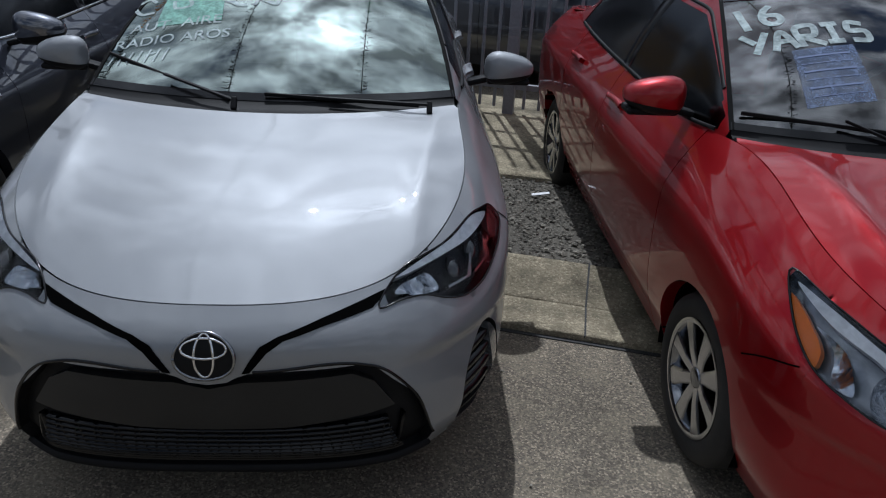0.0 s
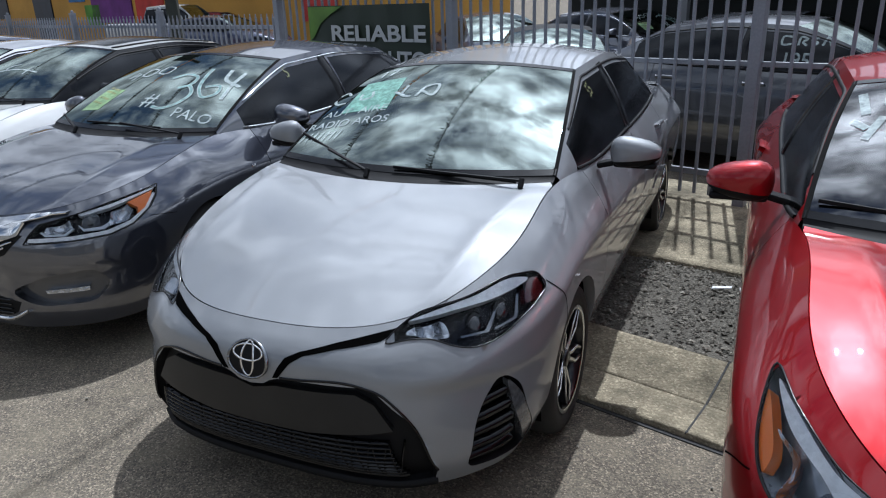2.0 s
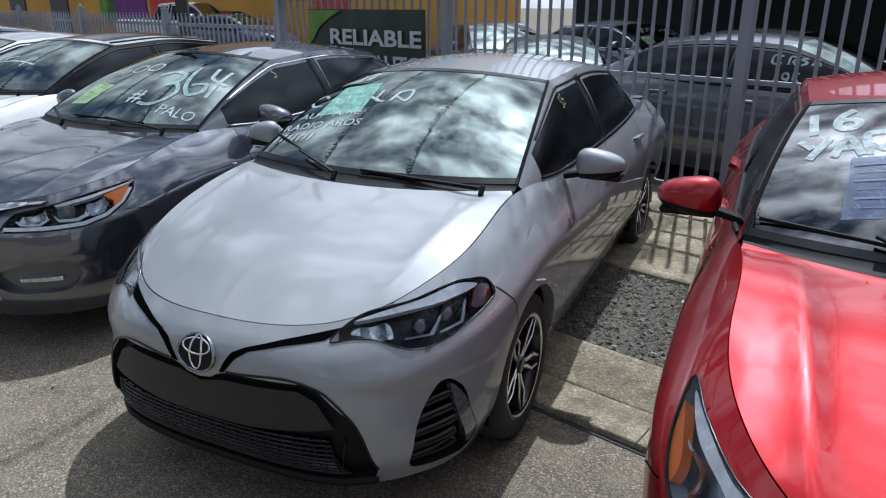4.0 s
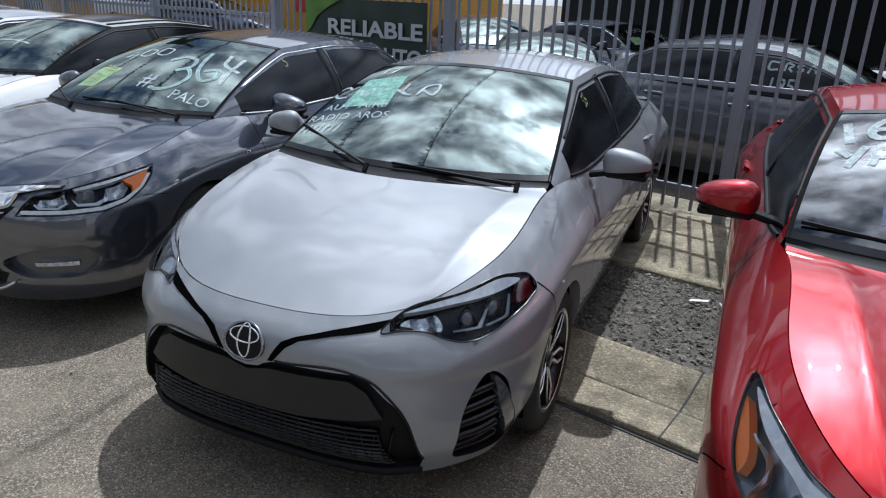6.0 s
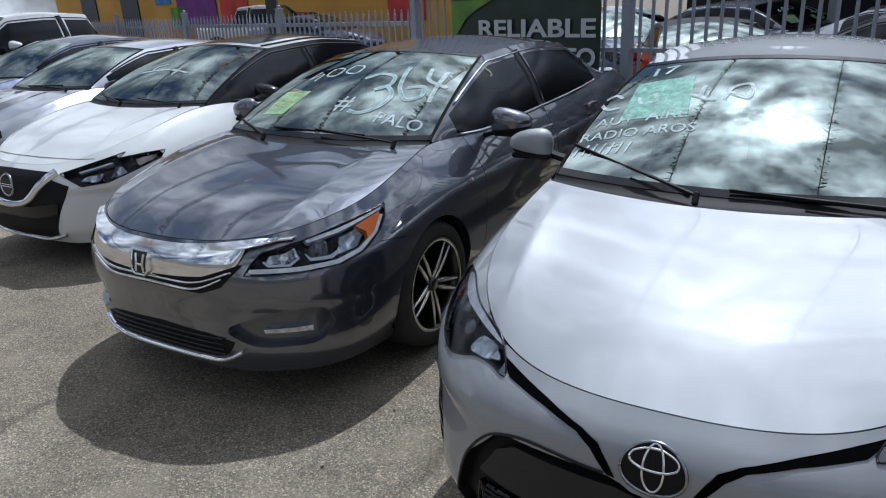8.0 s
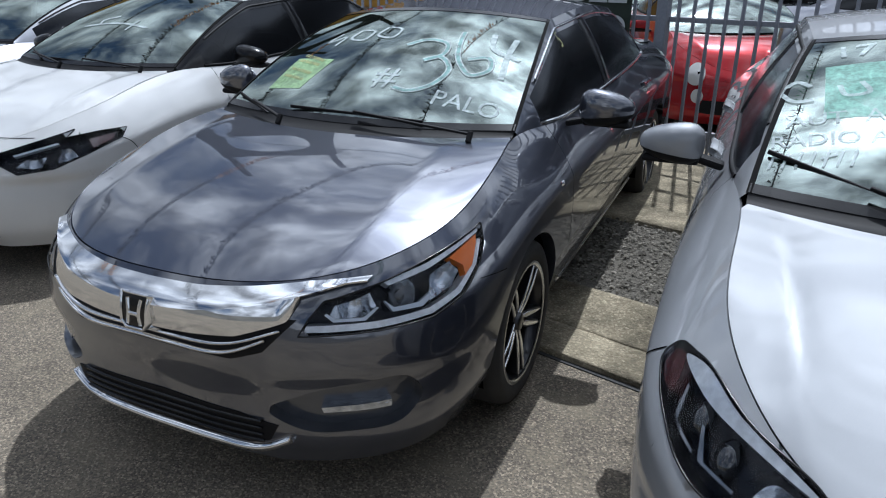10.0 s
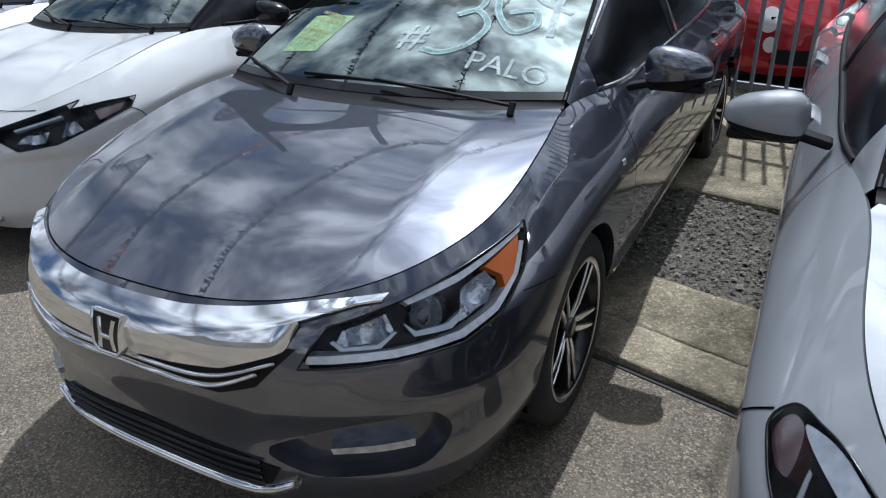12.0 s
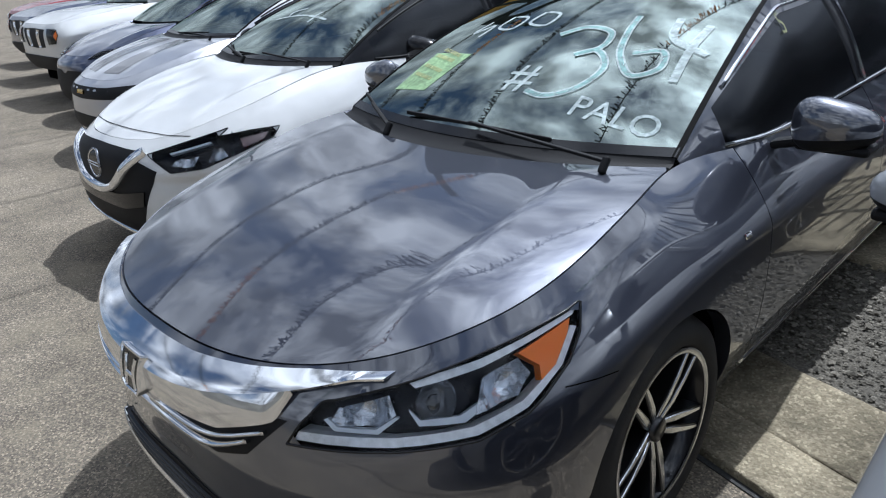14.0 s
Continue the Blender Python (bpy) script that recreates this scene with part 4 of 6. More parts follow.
SILVERSHAPE = variant(SEDAN)
GREYSHAPE = variant(SEDAN, 1.05, 1.04, 1.0,
    nose=((0, 0.06), (0.12, 0.03), (0.4, 0.02), (0.62, 0.0), (0.85, 0.015), (1, 0.07)),
    top=((0, 0.775), (0.1, 0.785), (0.5, 0.86), (1.2, 1.0), (1.8, 0.985), (2.7, 1.0), (3.7, 1.03), (4.4, 1.06), (4.9, 1.04)),
    corner=((0, 0.72), (0.4, 0.85), (0.8, 0.87), (1, 0.80)), hood_corner=0.70, cowl_side=(1.24, 0.73, 1.005), screen_side=(1.29, 0.725, 1.02),
    top_wide=((0, 0.785), (0.7, 0.785), (1.0, 0.77), (1.25, 0.74), (1.7, 0.80), (2.3, 0.805), (3.6, 0.79), (4.3, 0.73), (4.9, 0.69)),
    mirror=(0.235, 0.15, 0.13), hood_mid=((0.30, 0, 0.86), (0.7, 0, 0.95)), wheel_r=0.335, arch=0.365, creases=((0.50, 0.74, 0.013, 0.16),), trim=CHROME, tuck=((0.50, 0.012, 0.02, 0.40, 0.6),))
HATCH = variant(SEDAN, 0.94, 0.955, 1.02,
    top=((0, 0.76), (0.12, 0.78), (0.5, 0.90), (1.1, 1.04), (1.6, 1.01), (2.5, 1.03), (3.3, 1.06), (4.0, 1.08), (4.4, 1.05)),
    cowl_side=(1.23, 0.69, 1.05), cowl_mid=(1.05, 0, 1.04), screen_side=(1.27, 0.69, 1.065), screen_mid=(1.14, 0, 1.06), header_side=(1.92, 0.54, 1.41), header_mid=(1.82, 0, 1.46),
    screen=DARKSCREEN, mirror_at=(1.50, 0.888, 1.115), axles=(0.90, 3.42), wheel_r=0.30, arch=0.335, creases=((0.55, 0.80, 0.022, 0.12),))
WHITESEDAN = variant(SEDAN, 1.05, 1.04, 1.0, roof_paint=WHITE, pillar_paint=GLOSSBLACK, mirror_paint=GLOSSBLACK, creases=((0.60, 0.85, 0.03, 0.16),))
COUPE = variant(SEDAN, 1.03, 1.05, 0.96, creases=((0.45, 0.50, 0.02, 0.15),))

TWINFORK = ((0.13, 0.010, 0.012, 0.36), (0.35, 0.014, 0.016, 0.40), (0.62, 0.032, 0.011, 0.44), (0.97, 0.016, 0.007, 0.46))
SPORTFORK = ((0.13, 0.013, 0.012, 0.35), (0.36, 0.019, 0.021, 0.40), (0.66, 0.025, 0.015, 0.44), (0.97, 0.030, 0.009, 0.46))
BROADFORK = ((0.12, 0.0, 0.036, 0.38), (0.45, 0.0, 0.040, 0.44), (0.75, 0.0, 0.056, 0.45), (0.97, 0.0, 0.072, 0.46))
W_TWIN = {"meshes": wheel_meshes(0.318, 0.225, 0.21, {"spokes": 5, "twin": True, "fork": TWINFORK}), "barrel": DARKALLOY, "face": ALLOY}
W_SPORT = {"meshes": wheel_meshes(0.335, 0.245, 0.22, {"spokes": 5, "twin": True, "fork": SPORTFORK}), "barrel": DARKALLOY, "face": ALLOY}
W_EIGHT = {"meshes": wheel_meshes(0.30, 0.205, 0.19, {"spokes": 8, "twin": False, "fork": BROADFORK}), "barrel": DARKCHROME, "face": ALLOY}


# ---- ground ----
def ground_strip(name, y0, y1, z0, z1, x0, x1, material, label, cat, nx=720, ny=24, rough=0.004, seed=0.0, lip=0.0):
    """A strip of ground between two slanting lines, gently uneven."""
    vs = []
    for i in range(ny):
        f = i / (ny - 1)
        for j in range(nx):
            x = x0 + (x1 - x0) * j / (nx - 1)
            y = y0(x) * (1 - f) + y1(x) * f
            z = z0 * (1 - f) + z1 * f + rough * (noise.noise(Vector((x * 2.1 + seed, y * 2.1, seed))) + 0.55 * noise.noise(Vector((x * 11.0, y * 11.0 + seed, 2.0))))
            vs.append((x, y, z))
    me = mesh_of(name, vs, grid_faces(ny, nx))
    if lip:
        bm = bmesh.new()
        bm.from_mesh(me)
        edge = [e for e in bm.edges if e.is_boundary]
        made = bmesh.ops.extrude_edge_only(bm, edges=edge)["geom"]
        for v in made:
            if isinstance(v, bmesh.types.BMVert):
                v.co.z -= lip
        bm.to_mesh(me)
        bm.free()
    me.materials.append(material)
    return tagged(new(name, me), label, cat, kind="structure")




def aggregate(name, dark, light, cell, stain, stain_scale, bump=0.5, warm=(0.3, 0.26, 0.2), crack=0.0):
    """Ground of many small stones in a binder: cells of mixed tone, broad stains and a pitted relief."""
    m = bpy.data.materials.new(name)
    m.use_nodes = True
    n, l = m.node_tree.nodes, m.node_tree.links
    b = n["Principled BSDF"]
    b.inputs["Roughness"].default_value = 0.92
    b.inputs["Specular IOR Level"].default_value = 0.25
    geo = n.new("ShaderNodeNewGeometry")
    vor = n.new("ShaderNodeTexVoronoi")
    vor.inputs["Scale"].default_value = cell
    l.new(geo.outputs["Position"], vor.inputs["Vector"])
    sep = n.new("ShaderNodeSeparateColor")
    l.new(vor.outputs["Color"], sep.inputs["Color"])
    ramp = n.new("ShaderNodeValToRGB")
    e = ramp.color_ramp.elements
    e[0].color, e[1].color = (*dark, 1), (*light, 1)
    e[0].position, e[1].position = 0.1, 0.95
    k = e.new(0.85)
    k.color = (*[(a + c) / 2 for a, c in zip(dark, light)], 1)
    l.new(sep.outputs["Red"], ramp.inputs["Fac"])
    n1 = n.new("ShaderNodeTexNoise")
    n1.inputs["Scale"].default_value = stain_scale
    n1.inputs["Detail"].default_value = 7.0
    n1.inputs["Roughness"].default_value = 0.65
    l.new(geo.outputs["Position"], n1.inputs["Vector"])
    mr = n.new("ShaderNodeMapRange")
    mr.inputs["From Min"].default_value, mr.inputs["From Max"].default_value = 0.3, 0.7
    mr.inputs["To Min"].default_value, mr.inputs["To Max"].default_value = 1 - stain, 1 + stain * 0.6
    l.new(n1.outputs["Fac"], mr.inputs["Value"])
    mul = n.new("ShaderNodeVectorMath")
    mul.operation = "SCALE"
    l.new(ramp.outputs["Color"], mul.inputs[0])
    l.new(mr.outputs["Result"], mul.inputs["Scale"])
    n2 = n.new("ShaderNodeTexNoise")
    n2.inputs["Scale"].default_value = stain_scale * 2.7
    n2.inputs["Detail"].default_value = 6.0
    l.new(geo.outputs["Position"], n2.inputs["Vector"])
    mr2 = n.new("ShaderNodeMapRange")
    mr2.inputs["From Min"].default_value, mr2.inputs["From Max"].default_value = 0.5, 0.8
    mr2.inputs["To Max"].default_value = 0.7
    l.new(n2.outputs["Fac"], mr2.inputs["Value"])
    mix = n.new("ShaderNodeMix")
    mix.data_type = "RGBA"
    mix.inputs["B"].default_value = (*warm, 1)
    l.new(mr2.outputs["Result"], mix.inputs["Factor"])
    l.new(mul.outputs["Vector"], mix.inputs["A"])
    l.new(mix.outputs["Result"], b.inputs["Base Color"])
    bp = n.new("ShaderNodeBump")
    bp.inputs["Strength"].default_value = bump
    bp.inputs["Distance"].default_value = 0.008
    n3 = n.new("ShaderNodeTexNoise")
    n3.inputs["Scale"].default_value = cell * 0.6
    n3.inputs["Detail"].default_value = 5.0
    l.new(geo.outputs["Position"], n3.inputs["Vector"])
    l.new(n3.outputs["Fac"], bp.inputs["Height"])
    l.new(bp.outputs["Normal"], b.inputs["Normal"])
    return m


ASPHALT = aggregate("asphalt", (0.112, 0.098, 0.079), (0.38, 0.322, 0.24), 150.0, 0.36, 1.3, 0.8, (0.25, 0.215, 0.155))
CONCRETE = aggregate("old_concrete", (0.24, 0.207, 0.143), (0.46, 0.40, 0.285), 110.0, 0.7, 2.6, 1.0, (0.10, 0.088, 0.06))
GRAVEL = mat("gravel_bed", (0.11, 0.10, 0.082), 0.95, grain=0.4, grain_scale=120, var=0.2, var_scale=3, bump=0.8, bump_scale=90)
DARKASPHALT = mat("wet_dark_asphalt", (0.05, 0.05, 0.05), 0.9, grain=0.3, grain_scale=150, var=0.3, var_scale=5, bump=0.5, bump_scale=120)

me = mesh_of("ground", [(-300, -300, -0.012), (300, -300, -0.012), (300, 300, -0.012), (-300, 300, -0.012)], [(0, 1, 2, 3)])
me.materials.append(ASPHALT)
tagged(new("ground", me), "worn light grey asphalt of the car lot", "asphalt", kind="structure")
LIP = lambda x: 3.51 - 0.155 * x
CREASE = lambda x: 3.76 - 0.155 * x
CREST = lambda x: 4.06 - 0.155 * x
PAVE = lambda x: 5.22 - 0.13 * x
FENCE = lambda x: 6.70 - 0.19 * x
FAR = lambda x: 7.2 - 0.19 * x
ground_strip("pavement_gutter", LIP, CREASE, 0.016, 0.018, -14, 5, CONCRETE, "worn flat concrete gutter with dark stains", "concrete", lip=0.05, ny=12)
ground_strip("pavement_kerb", CREASE, CREST, 0.018, 0.098, -14, 5, CONCRETE, "sloping worn concrete kerb behind the gutter", "concrete", lip=0.1, ny=14, rough=0.006, seed=3.0)
ground_strip("ground_gravel", CREST, PAVE, 0.07, 0.06, -14, 5, GRAVEL, "grey gravel strip between two concrete strips", "gravel", ny=60, rough=0.012)
ground_strip("pavement_fence", PAVE, FAR, 0.085, 0.10, -14, 5, CONCRETE, "worn concrete strip under the fence", "concrete", lip=0.1)


# ---- fence ----
def fence_bay(x0, x1, top, rails, solid, spikes):
    y0, y1 = FENCE(x0), FENCE(x1)
    a, b = Vector((x0, y0, 0)), Vector((x1, y1, 0))
    d = b - a
    bay = tagged(new("fence"), "light grey painted steel bar fence standing on concrete", "fence", "fence bays")
    ang = math.atan2(d.y, d.x)
    bay.matrix_world = Matrix.Translation((x0, y0, 0.08)) @ Matrix.Rotation(ang, 4, "Z")
    n = int(d.length / 0.123)
    bm = bmesh.new()
    box(bm, (0.025, 0.025, top - 0.06), (0, 0, (top - 0.06) / 2 + 0.06), None, 0.004)
    if spikes:
        box(bm, (0.012, 0.012, 0.05), (0, 0, top + 0.02), None, 0.003)
    me = bpy.data.meshes.new("bar")
    bm.to_mesh(me)
    bm.free()
    me.materials.append(FENCEPAINT)
    for i in range(1, n):
        o = part("bar", me, FENCEPAINT, bay)
        o.location = (d.length * i / n, 0, 0)
    for z, h in rails:
        bm = bmesh.new()
        box(bm, (d.length, 0.035, h), (d.length / 2, 0.022, z), None, 0.005)
        part("rail", bm, FENCEPAINT, bay)
    bm = bmesh.new()
    box(bm, (0.09, 0.09, top + 0.1), (0, 0, (top + 0.1) / 2), None, 0.006)
    box(bm, (0.10, 0.10, 0.02), (0, 0, top + 0.11), None, 0.006)
    bmesh.ops.create_uvsphere(bm, u_segments=10, v_segments=6, radius=0.03, matrix=Matrix.Translation((0, 0, top + 0.14)))
    part("post", bm, FENCEPAINT, bay)
    return bay


for x0, x1 in ((0.30, 3.2), (-2.65, 0.30), (-5.5, -2.65)):
    fence_bay(x0, x1, 2.5, ((0.24, 0.05), (1.12, 0.04), (1.84, 0.07)), True, False)
for x0, x1 in ((-8.5, -5.5), (-11.7, -8.5), (-15.0, -11.7), (-18.3, -15.0), (-21.6, -18.3)):
    fence_bay(x0, x1, 1.5, ((0.24, 0.05), (1.38, 0.05)), False, True)

# ---- unseen plain wall added to close the lot and block low skylight ----
BACKWALL = mat("unseen_wall", (0.16, 0.155, 0.14), 0.85, grain=0.1, grain_scale=30, var=0.25, var_scale=0.6, bump=0.2, bump_scale=20)
bm = bmesh.new()
box(bm, (70, 0.3, 3.2), (-12, -14, 1.59), None, 0.02)
tagged(part("wall_south", bm, BACKWALL, None), "plain grey rendered wall across the lot, added out of view to block low skylight", "wall", kind="structure")

# ---- the cars ----
silver_car, S1 = build_car("silver_sedan", SILVERSHAPE, (-0.578, 2.225, 6.6), "silver four-door sedan with black front grille parked on asphalt", SILVER, W_TWIN)
grey_car, S2 = build_car("grey_sedan", GREYSHAPE, (-2.945, 2.40, 5.5), "dark grey metallic sedan with chrome grille bar and sale writing", GREY, W_SPORT)
red_car, S3 = build_car("red_hatchback", HATCH, (1.785, 1.99, 7.0), "bright red sedan with silver alloy wheels and price writing", RED, W_EIGHT)
white_car, S4 = build_car("white_sedan", WHITESEDAN, (-5.58, 2.95, 5.5), "white sedan with black roof pillars and dark grille", WHITE, W_SPORT)
coupe_car, S5 = build_car("silver_coupe", COUPE, (-8.45, 3.57, 5.5), "silver grey coupe with dark stripes on its hood", ASH, W_SPORT)


# ---- details of the cars ----
def tz(pts, phi):
    """Points (x, |y|, z) on the body as seen along phi."""
    a = radians(phi)
    return [(x * math.sin(a) + y * math.cos(a), z) for x, y, z in pts]


def sym(pts):
    """An outline given on one half, from the middle line to the middle line, closed by its mirror image."""
    return list(pts) + [(-y, z) for y, z in reversed(pts) if abs(y) > 1e-6]


def two(car, name, make, material, label="", parent=None):
    """A part on the right side and its mirror image on the left."""
    me = make()
    a = part(name, me, material, parent or car, label)
    b = part(name, flip_mesh(me), material, parent or car, label)
    return a, b


def ring_badge(car, s, y, z, ry, rz, bars, x_off=0.0, back=GLOSSBLACK):
    """An oval badge: dark plate, chrome ring and chrome bars."""
    o = [(y + ry * math.cos(2 * math.pi * k / 40), z + rz * math.sin(2 * math.pi * k / 40)) for k in range(40)]
    plate = part("badge", decal(s, o, 0, 0.010, 0.02, 0.02), back, car, "round chrome badge on black")
    e = np.array(o + o[:1])
    part("badge_ring", line_on(s, e, 0, 0.007, 0.010, 80, height=0.004), DARKCHROME, plate)
    for b in bars:
        pts = [(y + u * ry, z + v * rz) for u, v in b]
        part("badge_bar", line_on(s, pts, 0, 0.006, 0.010, 40, height=0.003), CHROME, plate)


def oval(cx, cy, rx, ry, n=24):
    return [(cx + rx * math.cos(2 * math.pi * k / n), cy + ry * math.sin(2 * math.pi * k / n)) for k in range(n + 1)]


REFLECTOR = mat("lamp_bowl_silver", (0.55, 0.58, 0.63), 0.14, 0.95, grain=0.3, grain_scale=38, bump=0.5, bump_scale=55)
GLASSGREY = mat("lamp_reflector", (0.88, 0.90, 0.93), 0.2, 0.1, coat=0.5, grain=0.15, grain_scale=45)
STRIPGLASS = mat("pale_strip", (0.66, 0.72, 0.80), 0.2, 0.0, coat=0.6)
SMOKEGLASS = mat("projector_glass", (0.012, 0.013, 0.016), 0.05, 0.0, coat=1.0)

SATIN = mat("satin_black", (0.018, 0.0175, 0.017), 0.45, spec=0.4, bump=0.04, bump_scale=200, var=0.2, var_scale=5)

# silver sedan
P = 38
LAMP1 = [(0.165, 0.43, 0.712), (0.236, 0.485, 0.765), (0.372, 0.62, 0.803), (0.60, 0.727, 0.832), (0.665, 0.785, 0.81), (0.665, 0.81, 0.775), (0.60, 0.805, 0.75),
         (0.474, 0.785, 0.718), (0.375, 0.745, 0.687), (0.29, 0.675, 0.678), (0.262, 0.63, 0.69), (0.24, 0.557, 0.714), (0.205, 0.495, 0.718)]
def beam(x, y, z, r, phi):
    """Round outline on the body about a point, as seen along phi."""
    t, h = tz([(x, y, z)], phi)[0]
    return [(t + r * math.cos(k * math.pi / 8), h + r * math.sin(k * math.pi / 8)) for k in range(16)]


R1 = tz([(0.215, 0.48, 0.735), (0.26, 0.53, 0.757), (0.30, 0.58, 0.750), (0.29, 0.60, 0.725), (0.23, 0.53, 0.727)], P)
B1, B2 = beam(0.345, 0.69, 0.745, 0.034, P), beam(0.46, 0.74, 0.765, 0.034, P)
lamp(silver_car, S1, tz(LAMP1, P), P, label="dark swept-back headlamp", rim=GLOSSBLACK, deep=0.055, inner=[
    ("lamp_brow", tz([(0.236, 0.49, 0.764), (0.27, 0.53, 0.776), (0.40, 0.64, 0.805), (0.59, 0.725, 0.827), (0.63, 0.755, 0.815), (0.50, 0.715, 0.796), (0.36, 0.635, 0.783)], P), GLASSGREY, -0.006, False, 0.03),
    ("marker", tz([(0.625, 0.76, 0.81), (0.655, 0.785, 0.803), (0.655, 0.803, 0.775), (0.59, 0.80, 0.752), (0.55, 0.775, 0.757)], P), DARKRED, -0.006, False, 0.03),
    ("light_strip", tz([(0.30, 0.64, 0.715), (0.37, 0.70, 0.716), (0.42, 0.715, 0.76), (0.43, 0.72, 0.76), (0.38, 0.71, 0.710), (0.30, 0.64, 0.709)], P), DARKCHROME, -0.018, True, 0.02),
    ("light_strip", tz([(0.40, 0.725, 0.717), (0.48, 0.765, 0.730), (0.53, 0.76, 0.785), (0.54, 0.765, 0.785), (0.49, 0.773, 0.724), (0.40, 0.725, 0.711)], P), DARKCHROME, -0.018, True, 0.02),
    ("projector", B1, SMOKEGLASS, 0, False, 0.02, dome(B1, -0.045, 0.020)), ("projector", B2, SMOKEGLASS, 0, False, 0.02, dome(B2, -0.045, 0.020)),
    ("reflector", R1, REFLECTOR, 0, False, 0.0, cup(R1, 0.05, 0.015))])
SLIT = [(0.092, 0.590), (0.115, 0.630), (0.14, 0.664), (0.185, 0.684), (0.30, 0.713), (0.462, 0.745), (0.45, 0.728), (0.43, 0.716), (0.30, 0.697), (0.20, 0.674), (0.158, 0.648), (0.112, 0.592)]
two(silver_car, "upper_grille", lambda: decal(S1, closed(SLIT, 60, True), 0, 0.003, 0.01, 0.02), GAP)
GRILLE = [(0, 0.553), (0.05, 0.560), (0.085, 0.582), (0.115, 0.590), (0.237, 0.592), (0.40, 0.590), (0.445, 0.572), (0.545, 0.47), (0.59, 0.37), (0.615, 0.27), (0.59, 0.205), (0.30, 0.196), (0, 0.194)]
cut_out(silver_car, S1, closed(sym(GRILLE), 110, True), 0)
g1 = part("lower_grille", decal(S1, closed(sym(GRILLE), 110, True), 0, -0.035, -0.035, 0.03), BLACK, silver_car, "large black trapezoid front grille")
CENTRE = [(0, 0.535), (0.09, 0.555), (0.38, 0.562), (0.44, 0.53), (0.50, 0.44), (0.42, 0.425), (0.2, 0.40), (0, 0.395)]
part("grille_plate", decal(S1, closed(sym(CENTRE), 80, True), 0, -0.006, 0.03, 0.03), SATIN, g1)
for k in range(9):
    z = 0.235 + k * 0.019
    w = 0.53 - k * 0.006
    part("grille_bar", line_on(S1, [(-w, z), (-w / 2, z - 0.006), (0, z - 0.008), (w / 2, z - 0.006), (w, z)], 0, 0.007, -0.030, 40, height=0.018), GLOSSBLACK, g1)
for k in range(-18, 19):
    y = k * 0.029
    part("grille_rib", line_on(S1, [(y - 0.012, 0.235), (y + 0.012, 0.39)] if k % 2 else [(y + 0.012, 0.235), (y - 0.012, 0.39)], 0, 0.006, -0.030, 8, height=0.016), GLOSSBLACK, g1)
EDGE = [(-0.615, 0.27), (-0.545, 0.47), (-0.445, 0.575), (-0.40, 0.592), (-0.12, 0.594)]
part("chin_lip", line_on(S1, [(-0.60, 0.212), (-0.3, 0.203), (0, 0.2), (0.3, 0.203), (0.60, 0.212)], 0, 0.026, 0.0, 60, height=0.012), BLACK, g1)
two(silver_car, "grille_frame", lambda: line_on(S1, EDGE, 0, 0.009, 0.001, 50, height=0.003), GLOSSBLACK, parent=g1)
ring_badge(silver_car, S1, 0.0, 0.636, 0.078, 0.058, [oval(0, 0.05, 0.32, 0.92), oval(0, 0.42, 0.75, 0.38)], back=BLACK)
FOG = [(0.34, 0.77, 0.555), (0.40, 0.80, 0.52), (0.45, 0.815, 0.41), (0.52, 0.80, 0.27), (0.50, 0.78, 0.215), (0.40, 0.74, 0.222), (0.26, 0.665, 0.255), (0.26, 0.68, 0.33), (0.27, 0.70, 0.43), (0.30, 0.735, 0.51)]
FOGLENS = mat("smoked_lens", (0.13, 0.135, 0.145), 0.15, 0.3, coat=1.0, grain=0.4, grain_scale=60)
f1, f2 = recess(silver_car, S1, "fog_lamp_housing", tz(FOG, P), P, 0.05, BLACK)
for f, flip in ((f1, False), (f2, True)):
    for k in range(5):
        z = 0.265 + k * 0.052
        a = 0.30 + k * 0.005
        me = line_on(S1, tz([(0.235 + k * 0.012, 0.655 + k * 0.012, z), (0.33, 0.74, z + 0.012), (0.40, 0.785, z + 0.022)], P), P, 0.026, -0.038, 16, height=0.030)
        part("louvre", flip_mesh(me) if flip else me, GLOSSBLACK, f)
    me = decal(S1, closed(tz([(0.366, 0.785, 0.53), (0.415, 0.812, 0.47), (0.455, 0.819, 0.39), (0.51, 0.806, 0.26), (0.505, 0.785, 0.235), (0.43, 0.80, 0.33), (0.385, 0.79, 0.44)], P), 40), P, -0.002, 0.03, 0.03)
    part("fog_lens", flip_mesh(me) if flip else me, FOGLENS, f)
wiper(silver_car, S1, (1.05, 0.12), ((1.36, 0.66), (1.10, 0.15)), (1.20, 0.40))
wiper(silver_car, S1, (1.07, -0.60), ((1.12, 0.02), (1.115, -0.56)), (1.10, -0.22))

# writing on the silver sedan's windscreen, and its window sheet
SHEET = [(1.80, 0.52), (1.80, 0.28), (1.50, 0.25), (1.50, 0.52)]
part("window_sheet", decal(S1, closed(SHEET, 24, True), 0, 0.002, 0.0, 0.06, top=True), MINT, silver_car, "mint green paper sheet behind the glass")
lettering(silver_car, S1, "17", 1.86, 0.50, 0.13, 0.0, CHALK, bold=0.012)
